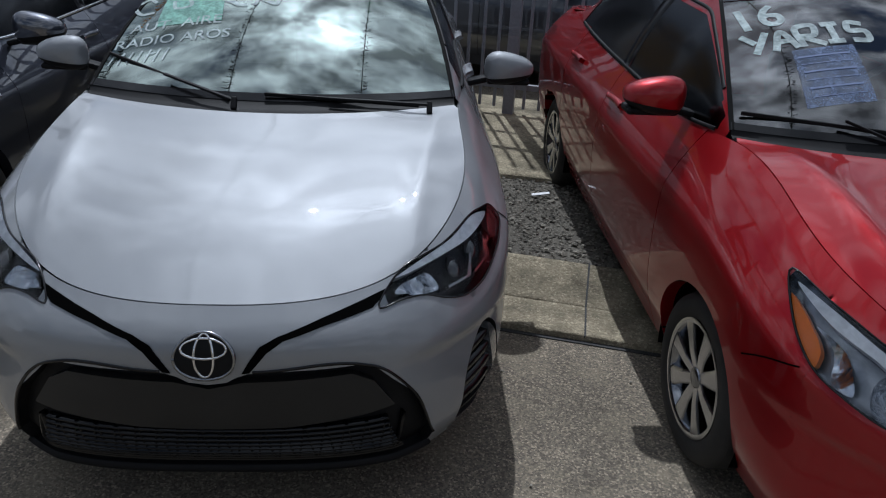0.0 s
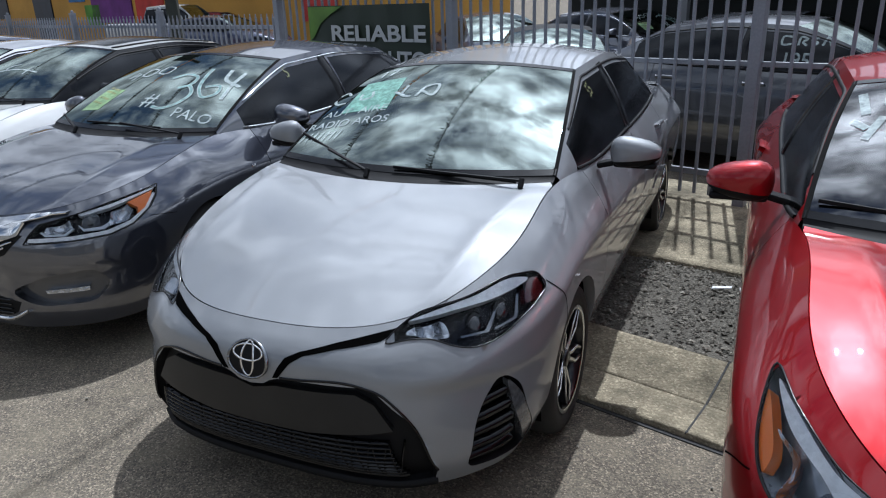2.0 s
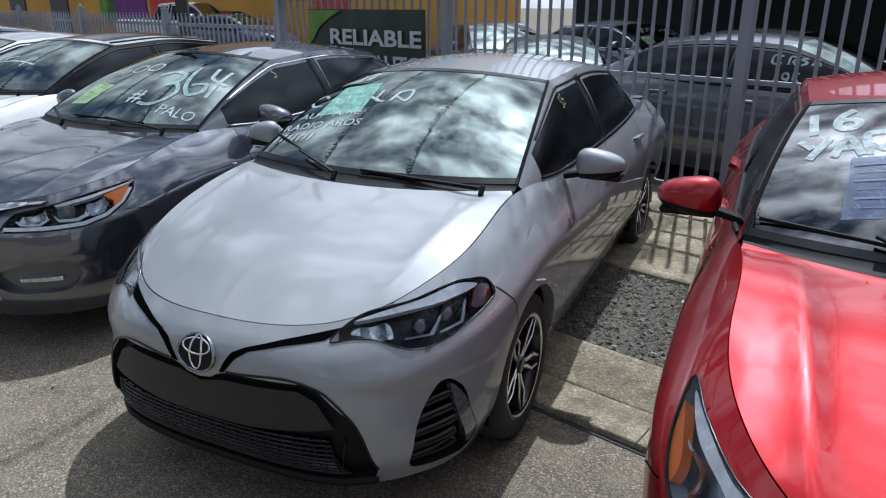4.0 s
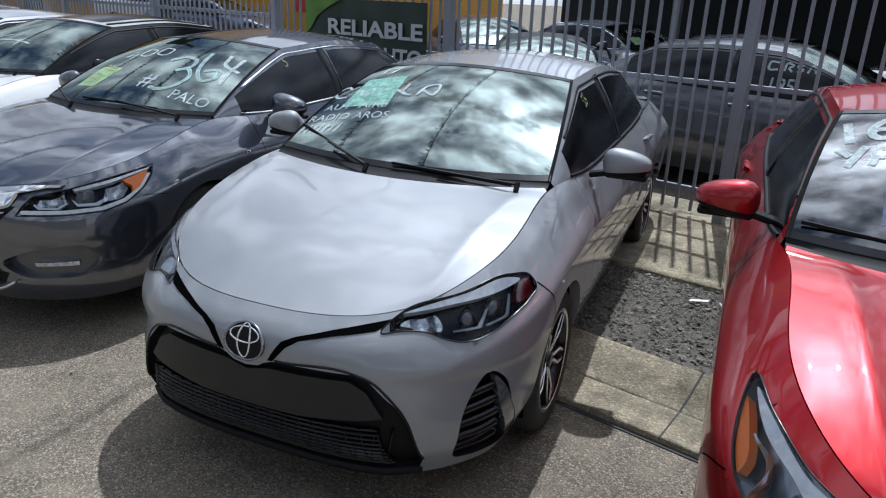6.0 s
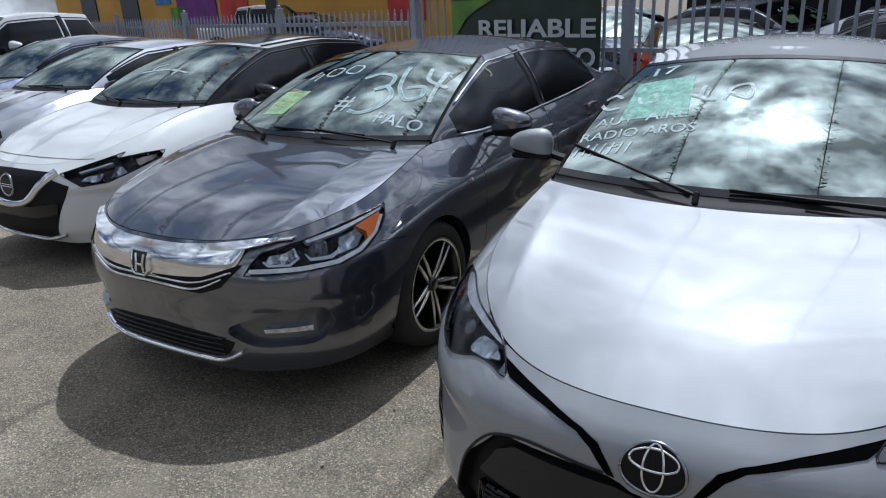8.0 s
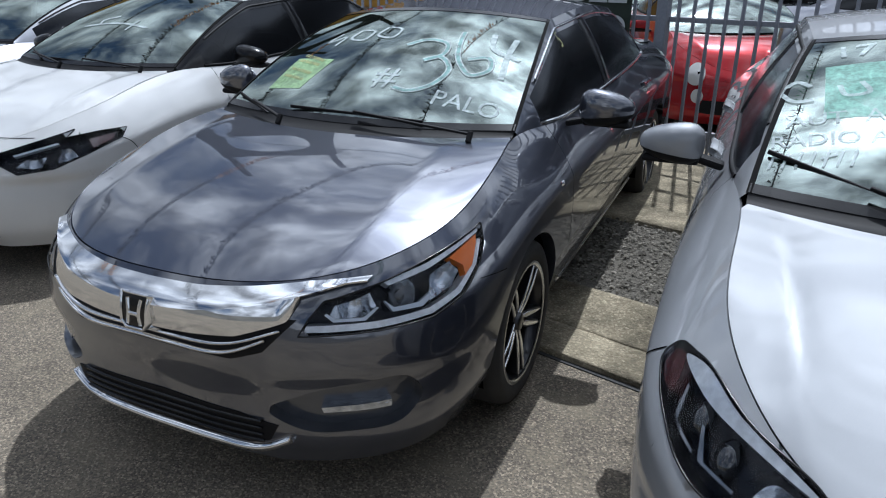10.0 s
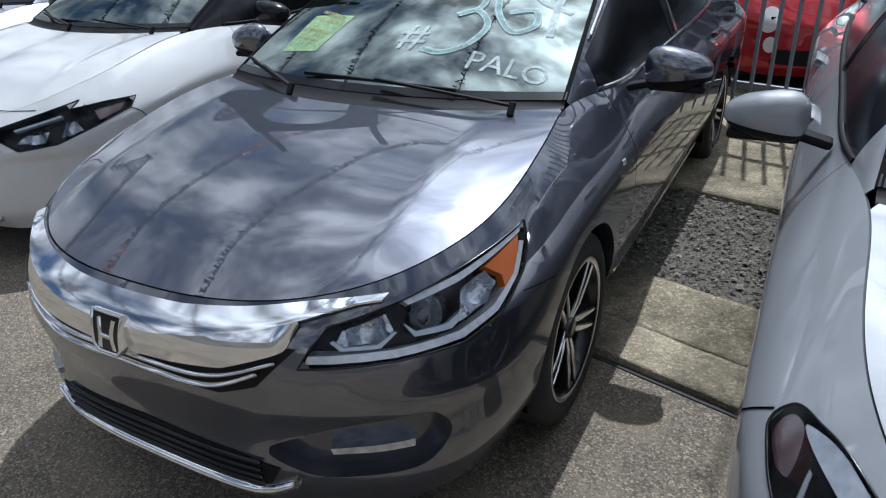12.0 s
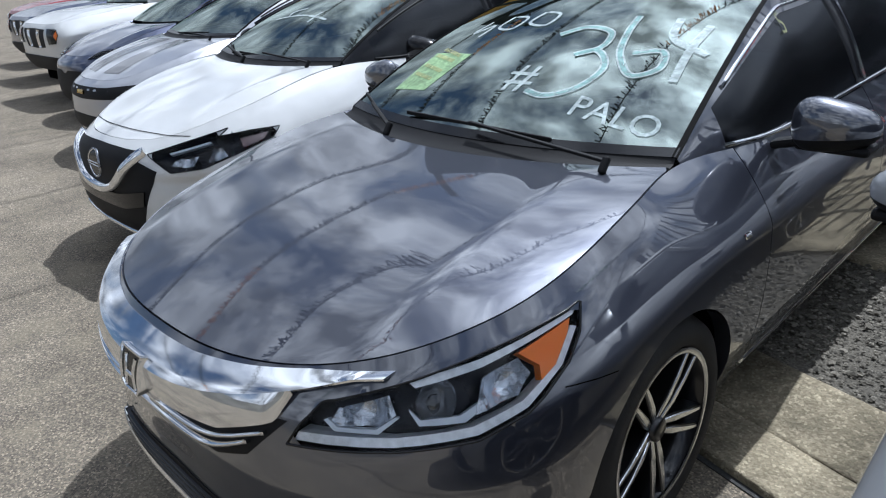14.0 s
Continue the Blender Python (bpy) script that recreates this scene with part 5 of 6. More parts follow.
strokes(silver_car, S1, "writing", [[(1.68, 0.56), (1.72, 0.60), (1.66, 0.64), (1.60, 0.60), (1.60, 0.55)], [(1.64, 0.27), (1.60, 0.20)], [(1.70, 0.22), (1.60, 0.21), (1.59, 0.16)],
                                    [(1.59, 0.13), (1.68, 0.10), (1.70, 0.05), (1.60, 0.04), (1.64, 0.12)], [(1.67, 0.48), (1.61, 0.46), (1.62, 0.40), (1.68, 0.42)]], CHALK, 0.017)
lettering(silver_car, S1, "AUT  AIRE", 1.475, 0.62, 0.082, 0.03, CHALK, bold=0.006)
lettering(silver_car, S1, "RADIO AROS", 1.385, 0.66, 0.078, 0.03, CHALK, bold=0.006)
strokes(silver_car, S1, "writing", [[(1.36, 0.64 - k * 0.035), (1.30, 0.655 - k * 0.035)] for k in range(7)] + [[(1.34, 0.64), (1.35, 0.60)], [(1.33, 0.52), (1.345, 0.48)]], CHALK, 0.008)

# dark grey sedan
LAMP2 = [(0.10, 0.498, 0.655), (0.14, 0.508, 0.70), (0.19, 0.53, 0.742), (0.331, 0.66, 0.778), (0.462, 0.735, 0.808), (0.71, 0.81, 0.848), (0.68, 0.83, 0.80), (0.62, 0.845, 0.755), (0.526, 0.848, 0.708),
         (0.487, 0.842, 0.690), (0.375, 0.798, 0.660), (0.237, 0.687, 0.655)]
R1 = tz([(0.165, 0.56, 0.70), (0.19, 0.57, 0.735), (0.275, 0.64, 0.757), (0.275, 0.66, 0.72), (0.235, 0.64, 0.692)], P)
R2 = tz([(0.40, 0.772, 0.705), (0.43, 0.765, 0.768), (0.53, 0.785, 0.788), (0.55, 0.80, 0.757), (0.50, 0.815, 0.722)], P)
B1, B2 = beam(0.33, 0.725, 0.738, 0.042, P), beam(0.325, 0.722, 0.738, 0.029, P)
lamp(grey_car, S2, tz(LAMP2, P), P, label="clear headlamp with amber corner", rim=GLOSSBLACK, sharp=True, n=84, deep=0.06, inner=[
    ("amber_marker", tz([(0.537, 0.775, 0.796), (0.675, 0.812, 0.828), (0.63, 0.83, 0.775), (0.545, 0.835, 0.728), (0.565, 0.812, 0.765)], P), AMBER, -0.008, True, 0.03),
    ("lamp_brow", tz([(0.32, 0.655, 0.778), (0.46, 0.733, 0.800), (0.70, 0.808, 0.842), (0.685, 0.81, 0.832), (0.46, 0.74, 0.786), (0.33, 0.668, 0.766)], P), GLASSGREY, -0.006, True, 0.04),
    ("lamp_sill", tz([(0.115, 0.505, 0.664), (0.237, 0.687, 0.662), (0.375, 0.798, 0.668), (0.487, 0.842, 0.698), (0.60, 0.846, 0.752), (0.68, 0.825, 0.81), (0.665, 0.82, 0.815), (0.585, 0.84, 0.757), (0.48, 0.832, 0.712), (0.37, 0.79, 0.686), (0.237, 0.682, 0.680), (0.125, 0.51, 0.682)], P), GLASSGREY, -0.006, True, 0.05),
    ("reflector", R1, REFLECTOR, 0, True, 0.0, cup(R1, 0.058, 0.020)),
    ("light_strip", tz([(0.155, 0.555, 0.71), (0.175, 0.57, 0.688), (0.235, 0.645, 0.685), (0.275, 0.67, 0.715), (0.268, 0.665, 0.717), (0.232, 0.64, 0.694), (0.18, 0.575, 0.697), (0.163, 0.56, 0.713)], P), STRIPGLASS, -0.014, True, 0.02),
    ("projector", B1, REFLECTOR, 0, False, 0.02, cup(B1, 0.058, 0.018)),
    ("projector_lens", B2, SMOKEGLASS, 0, False, 0.01, dome(B2, -0.045, 0.026)),
    ("reflector", R2, REFLECTOR, 0, True, 0.0, cup(R2, 0.058, 0.012)),
    ("light_strip", tz([(0.27, 0.70, 0.725), (0.285, 0.715, 0.697), (0.37, 0.77, 0.695), (0.42, 0.79, 0.72), (0.42, 0.785, 0.732), (0.365, 0.76, 0.708), (0.295, 0.712, 0.708), (0.275, 0.695, 0.73)], P), STRIPGLASS, -0.014, True, 0.02)])


def crest2(y):
    return 0.712 + 0.056 * min(1.2, abs(y) / 0.5) ** 2


def edge2(y):
    return float(np.interp(abs(y), (0, 0.19, 0.363, 0.5, 0.655), (0.768, 0.770, 0.781, 0.794, 0.796)))


def foot2(y):
    return float(np.interp(abs(y), (0, 0.09, 0.2, 0.336, 0.478, 0.505), (0.640, 0.642, 0.646, 0.655, 0.700, 0.768)))


def chrome_band(s, reach, low, high, stand, rows, n=161):
    """A smooth band across the nose between the heights low(y) and high(y), standing off the body by stand(f), f from low to high."""
    g = np.zeros((rows, n, 3))
    for j, y in enumerate(np.linspace(-reach, reach, n)):
        for i in range(rows):
            f = i / (rows - 1)
            z = low(y) * (1 - f) + high(y) * f
            g[i, j] = (s.cast(y, z, 0)[0].x - stand(f), y, z)
    x = np.pad(g[..., 0], ((0, 0), (4, 4)), mode="reflect", reflect_type="odd")
    g[..., 0] = np.stack([np.convolve(r, np.ones(9) / 9, "valid") for r in x])
    return panel_mesh("chrome_band", g, 0.006, (-1, 0, 0))


bar2 = part("grille_bar", chrome_band(S2, 0.65, crest2, edge2, lambda f: 0.034 - 0.030 * f**1.3, 7), CHROME, grey_car, "broad chrome grille bar")
part("grille_face", chrome_band(S2, 0.50, foot2, crest2, lambda f: 0.018 + 0.016 * f, 9), CHROME, bar2)
MESH2 = [(0, 0.642), (0.09, 0.644), (0.336, 0.657), (0.478, 0.702), (0.498, 0.70), (0.41, 0.605), (0.31, 0.572), (0.1, 0.578), (0, 0.580)]
m2 = part("grille", decal(S2, closed(sym(MESH2), 100, True), 0, 0.003, 0.02, 0.02), BLACK, grey_car)
for dz in (0.0, 0.028):
    part("grille_blade", line_on(S2, [(-0.46 + dz * 1.4, 0.672 - dz), (-0.30, 0.625 - dz), (-0.1, 0.622 - dz), (0, 0.624 - dz), (0.1, 0.622 - dz), (0.30, 0.625 - dz), (0.46 - dz * 1.4, 0.672 - dz)], 0, 0.009, 0.004, 60, height=0.012), CHROME, m2)
HB = [(-0.054, 0.718), (0.054, 0.718), (0.049, 0.648), (0.036, 0.632), (-0.036, 0.632), (-0.049, 0.648)]
b2 = part("badge", decal(S2, closed(HB, 40, True), 0, 0.038, 0.04, 0.02), GLOSSBLACK, grey_car, "chrome framed badge on black")
e = np.concatenate((closed(HB, 40, True), closed(HB, 40, True)[:1]))
part("badge_ring", line_on(S2, e, 0, 0.009, 0.036, 90, height=0.006), CHROME, b2)
for pts in ([(-0.027, 0.708), (-0.021, 0.674), (-0.026, 0.642)], [(0.027, 0.708), (0.021, 0.674), (0.026, 0.642)], [(-0.018, 0.672), (0.018, 0.672)]):
    part("badge_bar", line_on(S2, pts, 0, 0.013, 0.037, 20, height=0.004), CHROME, b2)
SCOOP = [(0.045, 0.40, 0.395), (0.10, 0.50, 0.455), (0.20, 0.65, 0.492), (0.299, 0.755, 0.485), (0.335, 0.782, 0.42), (0.30, 0.75, 0.350), (0.19, 0.63, 0.325), (0.09, 0.48, 0.338)]
recess(grey_car, S2, "fog_lamp_recess", tz(SCOOP, 25), 25, 0.05, CHARCOAL)
STRIP2 = closed(tz([(0.127, 0.542, 0.400), (0.262, 0.718, 0.408), (0.261, 0.718, 0.386), (0.129, 0.548, 0.383)], 25), 32, True)
two(grey_car, "light_strip", lambda: decal(S2, STRIP2, 25, -0.014, 0.045, 0.02), REFLECTOR)
LOW2 = [(0, 0.385), (0.3, 0.372), (0.43, 0.345), (0.40, 0.29), (0.33, 0.262), (0, 0.258)]
low2 = part("lower_grille", decal(S2, closed(sym(LOW2), 80, True), 0, 0.003, 0.02, 0.03), BLACK, grey_car)
for k in range(4):
    z = 0.285 + k * 0.024
    part("grille_bar", line_on(S2, [(-0.38, z), (0, z + 0.004), (0.38, z)], 0, 0.006, 0.004, 40, height=0.008), GLOSSBLACK, low2)
part("chin_strip", line_on(S2, [(-0.47, 0.305), (-0.36, 0.252), (-0.2, 0.242), (0, 0.24), (0.2, 0.242), (0.36, 0.252), (0.47, 0.305)], 0, 0.020, 0.004, 80, height=0.014), CHROME, grey_car, "thin chrome chin strip")
wiper(grey_car, S2, (1.13, -0.60), ((1.22, 0.30), (1.21, -0.36)), (1.19, -0.05))
wiper(grey_car, S2, (1.10, 0.28), ((1.34, 0.68), (1.20, 0.42)), (1.25, 0.52))
two(grey_car, "sill_trim", lambda: line_on(S2, [(1.55, 0.275), (2.5, 0.28), (3.3, 0.29)], 90, 0.012, 0.0, 40, height=0.006), CHROME)
two(grey_car, "door_badge", lambda: line_on(S2, [(1.36, 0.80), (1.40, 0.80)], 90, 0.02, 0.0, 6, height=0.003), CHROME)
part("window_sticker", decal(S2, closed([(1.58, 0.50), (1.54, 0.27), (1.34, 0.34), (1.36, 0.53)], 24, True), 0, 0.002, 0.0, 0.06, top=True), LIME, grey_car, "yellow green price sticker behind the glass")
strokes(grey_car, S2, "writing", [[(1.60, 0.47), (1.53, 0.32)], [(1.56, 0.48), (1.50, 0.33)], [(1.50, 0.49), (1.44, 0.34)], [(1.45, 0.50), (1.40, 0.36)]], YELLOWPOLISH, 0.02)
lettering(grey_car, S2, "#", 1.37, -0.02, 0.19, 0.05, CHALK, bold=0.006)
strokes(grey_car, S2, "writing", [[(1.66, -0.06), (1.72, -0.14), (1.70, -0.25), (1.62, -0.26), (1.56, -0.19), (1.60, -0.25), (1.53, -0.33), (1.42, -0.30), (1.36, -0.20), (1.37, -0.13)],
                                  [(1.83, -0.28), (1.72, -0.30), (1.58, -0.36), (1.52, -0.44), (1.58, -0.50), (1.66, -0.47), (1.62, -0.38)],
                                  [(1.86, -0.42), (1.74, -0.46), (1.70, -0.60)], [(1.86, -0.53), (1.70, -0.54), (1.54, -0.57)]], CHALK, 0.028, "white hand-painted number")
strokes(grey_car, S2, "writing", [[(1.66, -0.06), (1.72, -0.14), (1.70, -0.25), (1.62, -0.26), (1.56, -0.19), (1.60, -0.25), (1.53, -0.33), (1.42, -0.30), (1.36, -0.20), (1.37, -0.13)],
                                  [(1.83, -0.28), (1.72, -0.30), (1.58, -0.36), (1.52, -0.44), (1.58, -0.50), (1.66, -0.47), (1.62, -0.38)]], polish("mint_polish", (0.30, 0.52, 0.50), 0.5), 0.016, off=0.0045)
lettering(grey_car, S2, "PALO", 1.315, -0.33, 0.125, 0.0, CHALK, bold=0.004)
strokes(grey_car, S2, "writing", [[(1.78, 0.36), (1.70, 0.40), (1.74, 0.32), (1.66, 0.34)], [(1.80, 0.26), (1.72, 0.28), (1.70, 0.20), (1.78, 0.18), (1.80, 0.25)], [(1.82, 0.12), (1.74, 0.14), (1.72, 0.05), (1.80, 0.04), (1.82, 0.11)]], CHALK, 0.014)

# red car
LAMP3 = [(0.60, 0.775, 0.868), (0.53, 0.79, 0.81), (0.35, 0.80, 0.712), (0.25, 0.765, 0.684), (0.166, 0.718, 0.665), (0.10, 0.62, 0.66), (0.06, 0.52, 0.69), (0.13, 0.57, 0.765), (0.28, 0.68, 0.812), (0.44, 0.735, 0.850)]
R1 = tz([(0.36, 0.78, 0.775), (0.43, 0.775, 0.795), (0.33, 0.755, 0.775), (0.26, 0.75, 0.695), (0.31, 0.778, 0.70)], P)
B1, B2 = beam(0.185, 0.685, 0.722, 0.062, P), beam(0.185, 0.685, 0.722, 0.020, P)
lamp(red_car, S3, tz(LAMP3, P), P, label="large clear headlamp with amber side marker", rim=GLOSSBLACK, deep=0.06, housing=mat("lamp_bowl", (0.36, 0.38, 0.41), 0.22, 0.7, grain=0.3, grain_scale=25), inner=[
    ("amber_marker", tz([(0.555, 0.785, 0.83), (0.50, 0.79, 0.785), (0.35, 0.80, 0.72), (0.36, 0.79, 0.745), (0.46, 0.78, 0.80)], P), AMBER, -0.006, False, 0.03),
    ("lamp_brow", tz([(0.57, 0.77, 0.858), (0.44, 0.738, 0.842), (0.28, 0.685, 0.803), (0.13, 0.575, 0.755), (0.14, 0.59, 0.745), (0.30, 0.70, 0.787), (0.46, 0.755, 0.823)], P), GLASSGREY, -0.012, False, 0.04),
    ("reflector", R1, REFLECTOR, 0, False, 0.0, cup(R1, 0.055, 0.012)),
    ("reflector", B1, REFLECTOR, 0, False, 0.0, cup(B1, 0.058, 0.012)),
    ("bulb", B2, GLASSGREY, 0, False, 0.02, dome(B2, -0.05, 0.022))])
GR3 = [(0, 0.62), (0.3, 0.61), (0.46, 0.56), (0.5, 0.42), (0.42, 0.30), (0, 0.28)]
part("grille", decal(S3, closed(sym(GR3), 60, True), 0, 0.003, 0.02, 0.03), BLACK, red_car)
wiper(red_car, S3, (1.10, 0.05), ((1.31, 0.65), (1.17, 0.12)), (1.22, 0.34))
wiper(red_car, S3, (1.14, -0.55), ((1.18, 0.02), (1.18, -0.52)), (1.17, -0.25))
lettering(red_car, S3, "16", 1.66, 0.57, 0.20, 0.02, CHALK, bold=0.022)
strokes(red_car, S3, "writing", [[(1.63, 0.56), (1.58, 0.52)], [(1.63, 0.47), (1.53, 0.53)], [(1.53, 0.46), (1.62, 0.42), (1.53, 0.38)], [(1.57, 0.44), (1.57, 0.40)],
                                 [(1.53, 0.36), (1.63, 0.36), (1.63, 0.30), (1.58, 0.31), (1.58, 0.35), (1.53, 0.28)], [(1.63, 0.24), (1.54, 0.24)], [(1.63, 0.27), (1.63, 0.21)], [(1.54, 0.27), (1.54, 0.21)],
                                 [(1.62, 0.12), (1.63, 0.17), (1.59, 0.18), (1.58, 0.12), (1.54, 0.12), (1.54, 0.18)]], CHALK, 0.026, "white hand-painted writing")
sheet3 = part("window_sheet", decal(S3, closed([(1.52, 0.41), (1.52, 0.19), (1.29, 0.19), (1.29, 0.43)], 24, True), 0, 0.002, 0.0, 0.06, top=True), PAPER, red_car, "pale blue printed form behind the glass")
for k in range(6):
    x = 1.325 + k * 0.032
    part("print_line", line_on(S3, [(x, 0.40), (x, 0.215)], 0, 0.008 if k % 2 else 0.003, 0.003, 8, top=True), INK, sheet3)

# white sedan
P4 = 30
LAMP4 = [(0.149, 0.455, 0.690), (0.289, 0.60, 0.740), (0.493, 0.735, 0.795), (0.44, 0.728, 0.762), (0.60, 0.80, 0.775), (0.72, 0.868, 0.775), (0.67, 0.88, 0.730), (0.464, 0.835, 0.673), (0.303, 0.754, 0.619), (0.174, 0.626, 0.603)]
R1 = tz([(0.20, 0.60, 0.64), (0.26, 0.62, 0.68), (0.32, 0.70, 0.68), (0.28, 0.70, 0.635)], P4)
R2 = tz([(0.36, 0.74, 0.65), (0.40, 0.73, 0.715), (0.44, 0.755, 0.72), (0.44, 0.80, 0.67)], P4)
lamp(white_car, S4, tz(LAMP4, P4), P4, label="dark boomerang-shaped headlamp", rim=GLOSSBLACK, sharp=True, n=80, deep=0.05, inner=[
    ("reflector", R1, REFLECTOR, 0, True, 0.0, cup(R1, 0.045, 0.012)),
    ("reflector", R2, REFLECTOR, 0, True, 0.0, cup(R2, 0.045, 0.012)),
    ("light_strip", tz([(0.22, 0.56, 0.70), (0.40, 0.70, 0.745), (0.41, 0.71, 0.738), (0.23, 0.57, 0.692)], P4), STRIPGLASS, -0.010, True, 0.02),
    ("marker", tz([(0.52, 0.80, 0.745), (0.66, 0.855, 0.760), (0.62, 0.865, 0.73), (0.52, 0.83, 0.70)], P4), DARKRED, -0.006, True, 0.03)])
GR4 = [(0, 0.715), (0.2, 0.712), (0.44, 0.70), (0.42, 0.66), (0.56, 0.61), (0.50, 0.45), (0.42, 0.26), (0.3, 0.23), (0, 0.22)]
g4 = part("grille", decal(S4, closed(sym(GR4), 90, True), 0, 0.004, 0.02, 0.03), BLACK, white_car, "black grille with a chrome V")
part("grille_chrome", line_on(S4, [(-0.45, 0.70), (-0.36, 0.62), (-0.22, 0.505), (-0.1, 0.475), (0, 0.47), (0.1, 0.475), (0.22, 0.505), (0.36, 0.62), (0.45, 0.70)], 0, 0.05, 0.004, 80, height=0.026), CHROME, g4)
ring_badge(white_car, S4, 0.0, 0.60, 0.078, 0.078, [[(-1.15, 0.1), (1.15, 0.1)], [(-1.15, -0.1), (1.15, -0.1)], oval(0, 0, 0.95, 0.95)])
part("bumper_band", decal(S4, closed(sym([(0, 0.455), (0.25, 0.465), (0.49, 0.50), (0.48, 0.42), (0.3, 0.385), (0, 0.38)]), 50, True), 0, 0.014, 0.02, 0.04), GLOSSBLACK, white_car, "dark glossy bumper band")
part("chin_strip", line_on(S4, [(-0.5, 0.27), (-0.3, 0.215), (0, 0.205), (0.3, 0.215), (0.5, 0.27)], 0, 0.02, 0.004, 60, height=0.014), CHROME, white_car)
part("hood_seam", line_on(S4, [(-0.62, 0.768), (-0.45, 0.772), (-0.25, 0.776), (0, 0.778), (0.25, 0.776), (0.45, 0.772), (0.62, 0.768)], 0, 0.005, 0.002, 60), GAP, white_car)
strokes(white_car, S4, "writing", [[(1.55, 0.35), (1.57, 0.0), (1.55, -0.25)], [(1.62, -0.12), (1.50, -0.10)], [(1.66, 0.1), (1.60, 0.22), (1.56, 0.2)]], CHALK, 0.02)
wiper(white_car, S4, (1.13, -0.60), ((1.20, 0.30), (1.19, -0.40)), (1.18, -0.05))
wiper(white_car, S4, (1.10, 0.10), ((1.34, 0.66), (1.20, 0.40)), (1.25, 0.52))
part("sunroof", decal(S4, closed([(2.22, 0.40), (2.18, 0), (2.22, -0.40), (3.30, -0.40), (3.30, 0.40)], 50, True), 0, 0.004, 0.0, 0.06, top=True), GLOSSBLACK, white_car, "dark glass sunroof")
two(white_car, "roof_rail", lambda: line_on(S4, [(2.2, 0.50), (2.8, 0.52), (3.5, 0.5)], 0, 0.02, 0.0, 20, top=True, height=0.012), BLACK)

# silver coupe
two(coupe_car, "hood_stripe", lambda: decal(S5, closed([(0.20, 0.10), (0.24, 0.36), (0.6, 0.37), (1.0, 0.36), (1.0, 0.09), (0.6, 0.10)], 50, True), 0, 0.0025, 0.0, 0.05, top=True), STRIPE, "dark grey hood stripe")
GR5 = [(0, 0.66), (0.4, 0.66), (0.66, 0.68), (0.70, 0.62), (0.6, 0.57), (0, 0.55)]
part("grille", decal(S5, closed(sym(GR5), 70, True), 0, 0.004, 0.02, 0.04), BLACK, coupe_car)
part("lower_grille", decal(S5, closed(sym([(0, 0.40), (0.6, 0.40), (0.65, 0.30), (0.5, 0.26), (0, 0.25)]), 60, True), 0, 0.004, 0.02, 0.04), BLACK, coupe_car)
part("badge", line_on(S5, [(-0.07, 0.61), (0.07, 0.61)], 0, 0.04, 0.004, 8, height=0.012), mat("gold_badge", (0.6, 0.42, 0.12), 0.25, 1.0), coupe_car)
wiper(coupe_car, S5, (1.08, -0.58), ((1.16, 0.25), (1.16, -0.40)), (1.14, -0.05))

# seams between bumper and fender
two(silver_car, "bumper_seam", lambda: line_on(S1, [(0.655, 0.785), (0.70, 0.735), (0.735, 0.69), (0.75, 0.60)], 90, 0.005, 0.0015, 24), GAP)
two(grey_car, "bumper_seam", lambda: line_on(S2, [(0.56, 0.712), (0.64, 0.702), (0.715, 0.69)], 90, 0.003, 0.0015, 24), GAP)
two(red_car, "bumper_seam", lambda: line_on(S3, [(0.42, 0.70), (0.52, 0.66), (0.60, 0.615)], 90, 0.005, 0.0015, 24), GAP)
two(white_car, "bumper_seam", lambda: line_on(S4, [(0.64, 0.735), (0.70, 0.69), (0.73, 0.64)], 90, 0.005, 0.0015, 24), GAP)
lettering(silver_car, S1, "55", -2.05, 1.235, 0.085, 0.25, YELLOWPOLISH, side=-1)
lettering(grey_car, S2, "5", -2.12, 1.25, 0.10, 0.1, YELLOWPOLISH, side=-1)


# ---- further cars along the row and behind the fence ----
BLUECAR = variant(SEDAN, 1.0, 1.0, 1.0)
blue_car, S6 = build_car("blue_sedan", BLUECAR, (-10.6, 3.9, 5.5), "dark blue sedan in the row of parked cars", BLUE, W_SPORT, far=True)
lamp(blue_car, S6, tz(LAMP1, P), P, label="clear headlamp")
part("grille", decal(S6, closed(sym(GRILLE), 60, True), 0, 0.004, 0.02, 0.05), BLACK, blue_car)
TRUCK = variant(SEDAN, 1.12, 1.05, 1.28, power=4.5, tuck=(),
    nose=((0, 0.10), (0.2, 0.02), (0.5, 0.0), (0.85, 0.01), (1, 0.06)), corner=((0, 0.35), (0.5, 0.35), (1, 0.35)), hood_corner=0.34,
    bottom=((0, 0.42), (0.6, 0.40), (5.2, 0.45)), top=((0, 1.02), (0.2, 1.06), (0.7, 1.12), (1.3, 1.18), (2.0, 1.2), (3.0, 1.2), (4.0, 1.22), (5.2, 1.22)),
    hood_mid=((0.4, 0, 1.13), (0.8, 0, 1.17)), wheel_r=0.38, arch=0.44, axles=(0.92, 4.1), cowl_side=(1.28, 0.74, 1.19), cowl_mid=(1.15, 0, 1.20), screen_side=(1.34, 0.74, 1.21), screen_mid=(1.24, 0, 1.21),
    header_side=(1.95, 0.62, 1.76), header_mid=(1.88, 0, 1.80), roof_mid=(2.6, 0, 1.84), roof_side=(2.6, 0.62, 1.79), back_mid=(3.3, 0, 1.80), back_side=(3.3, 0.60, 1.75), back_low=(3.5, 0.72, 1.23), deck_mid=(3.5, 0, 1.23))
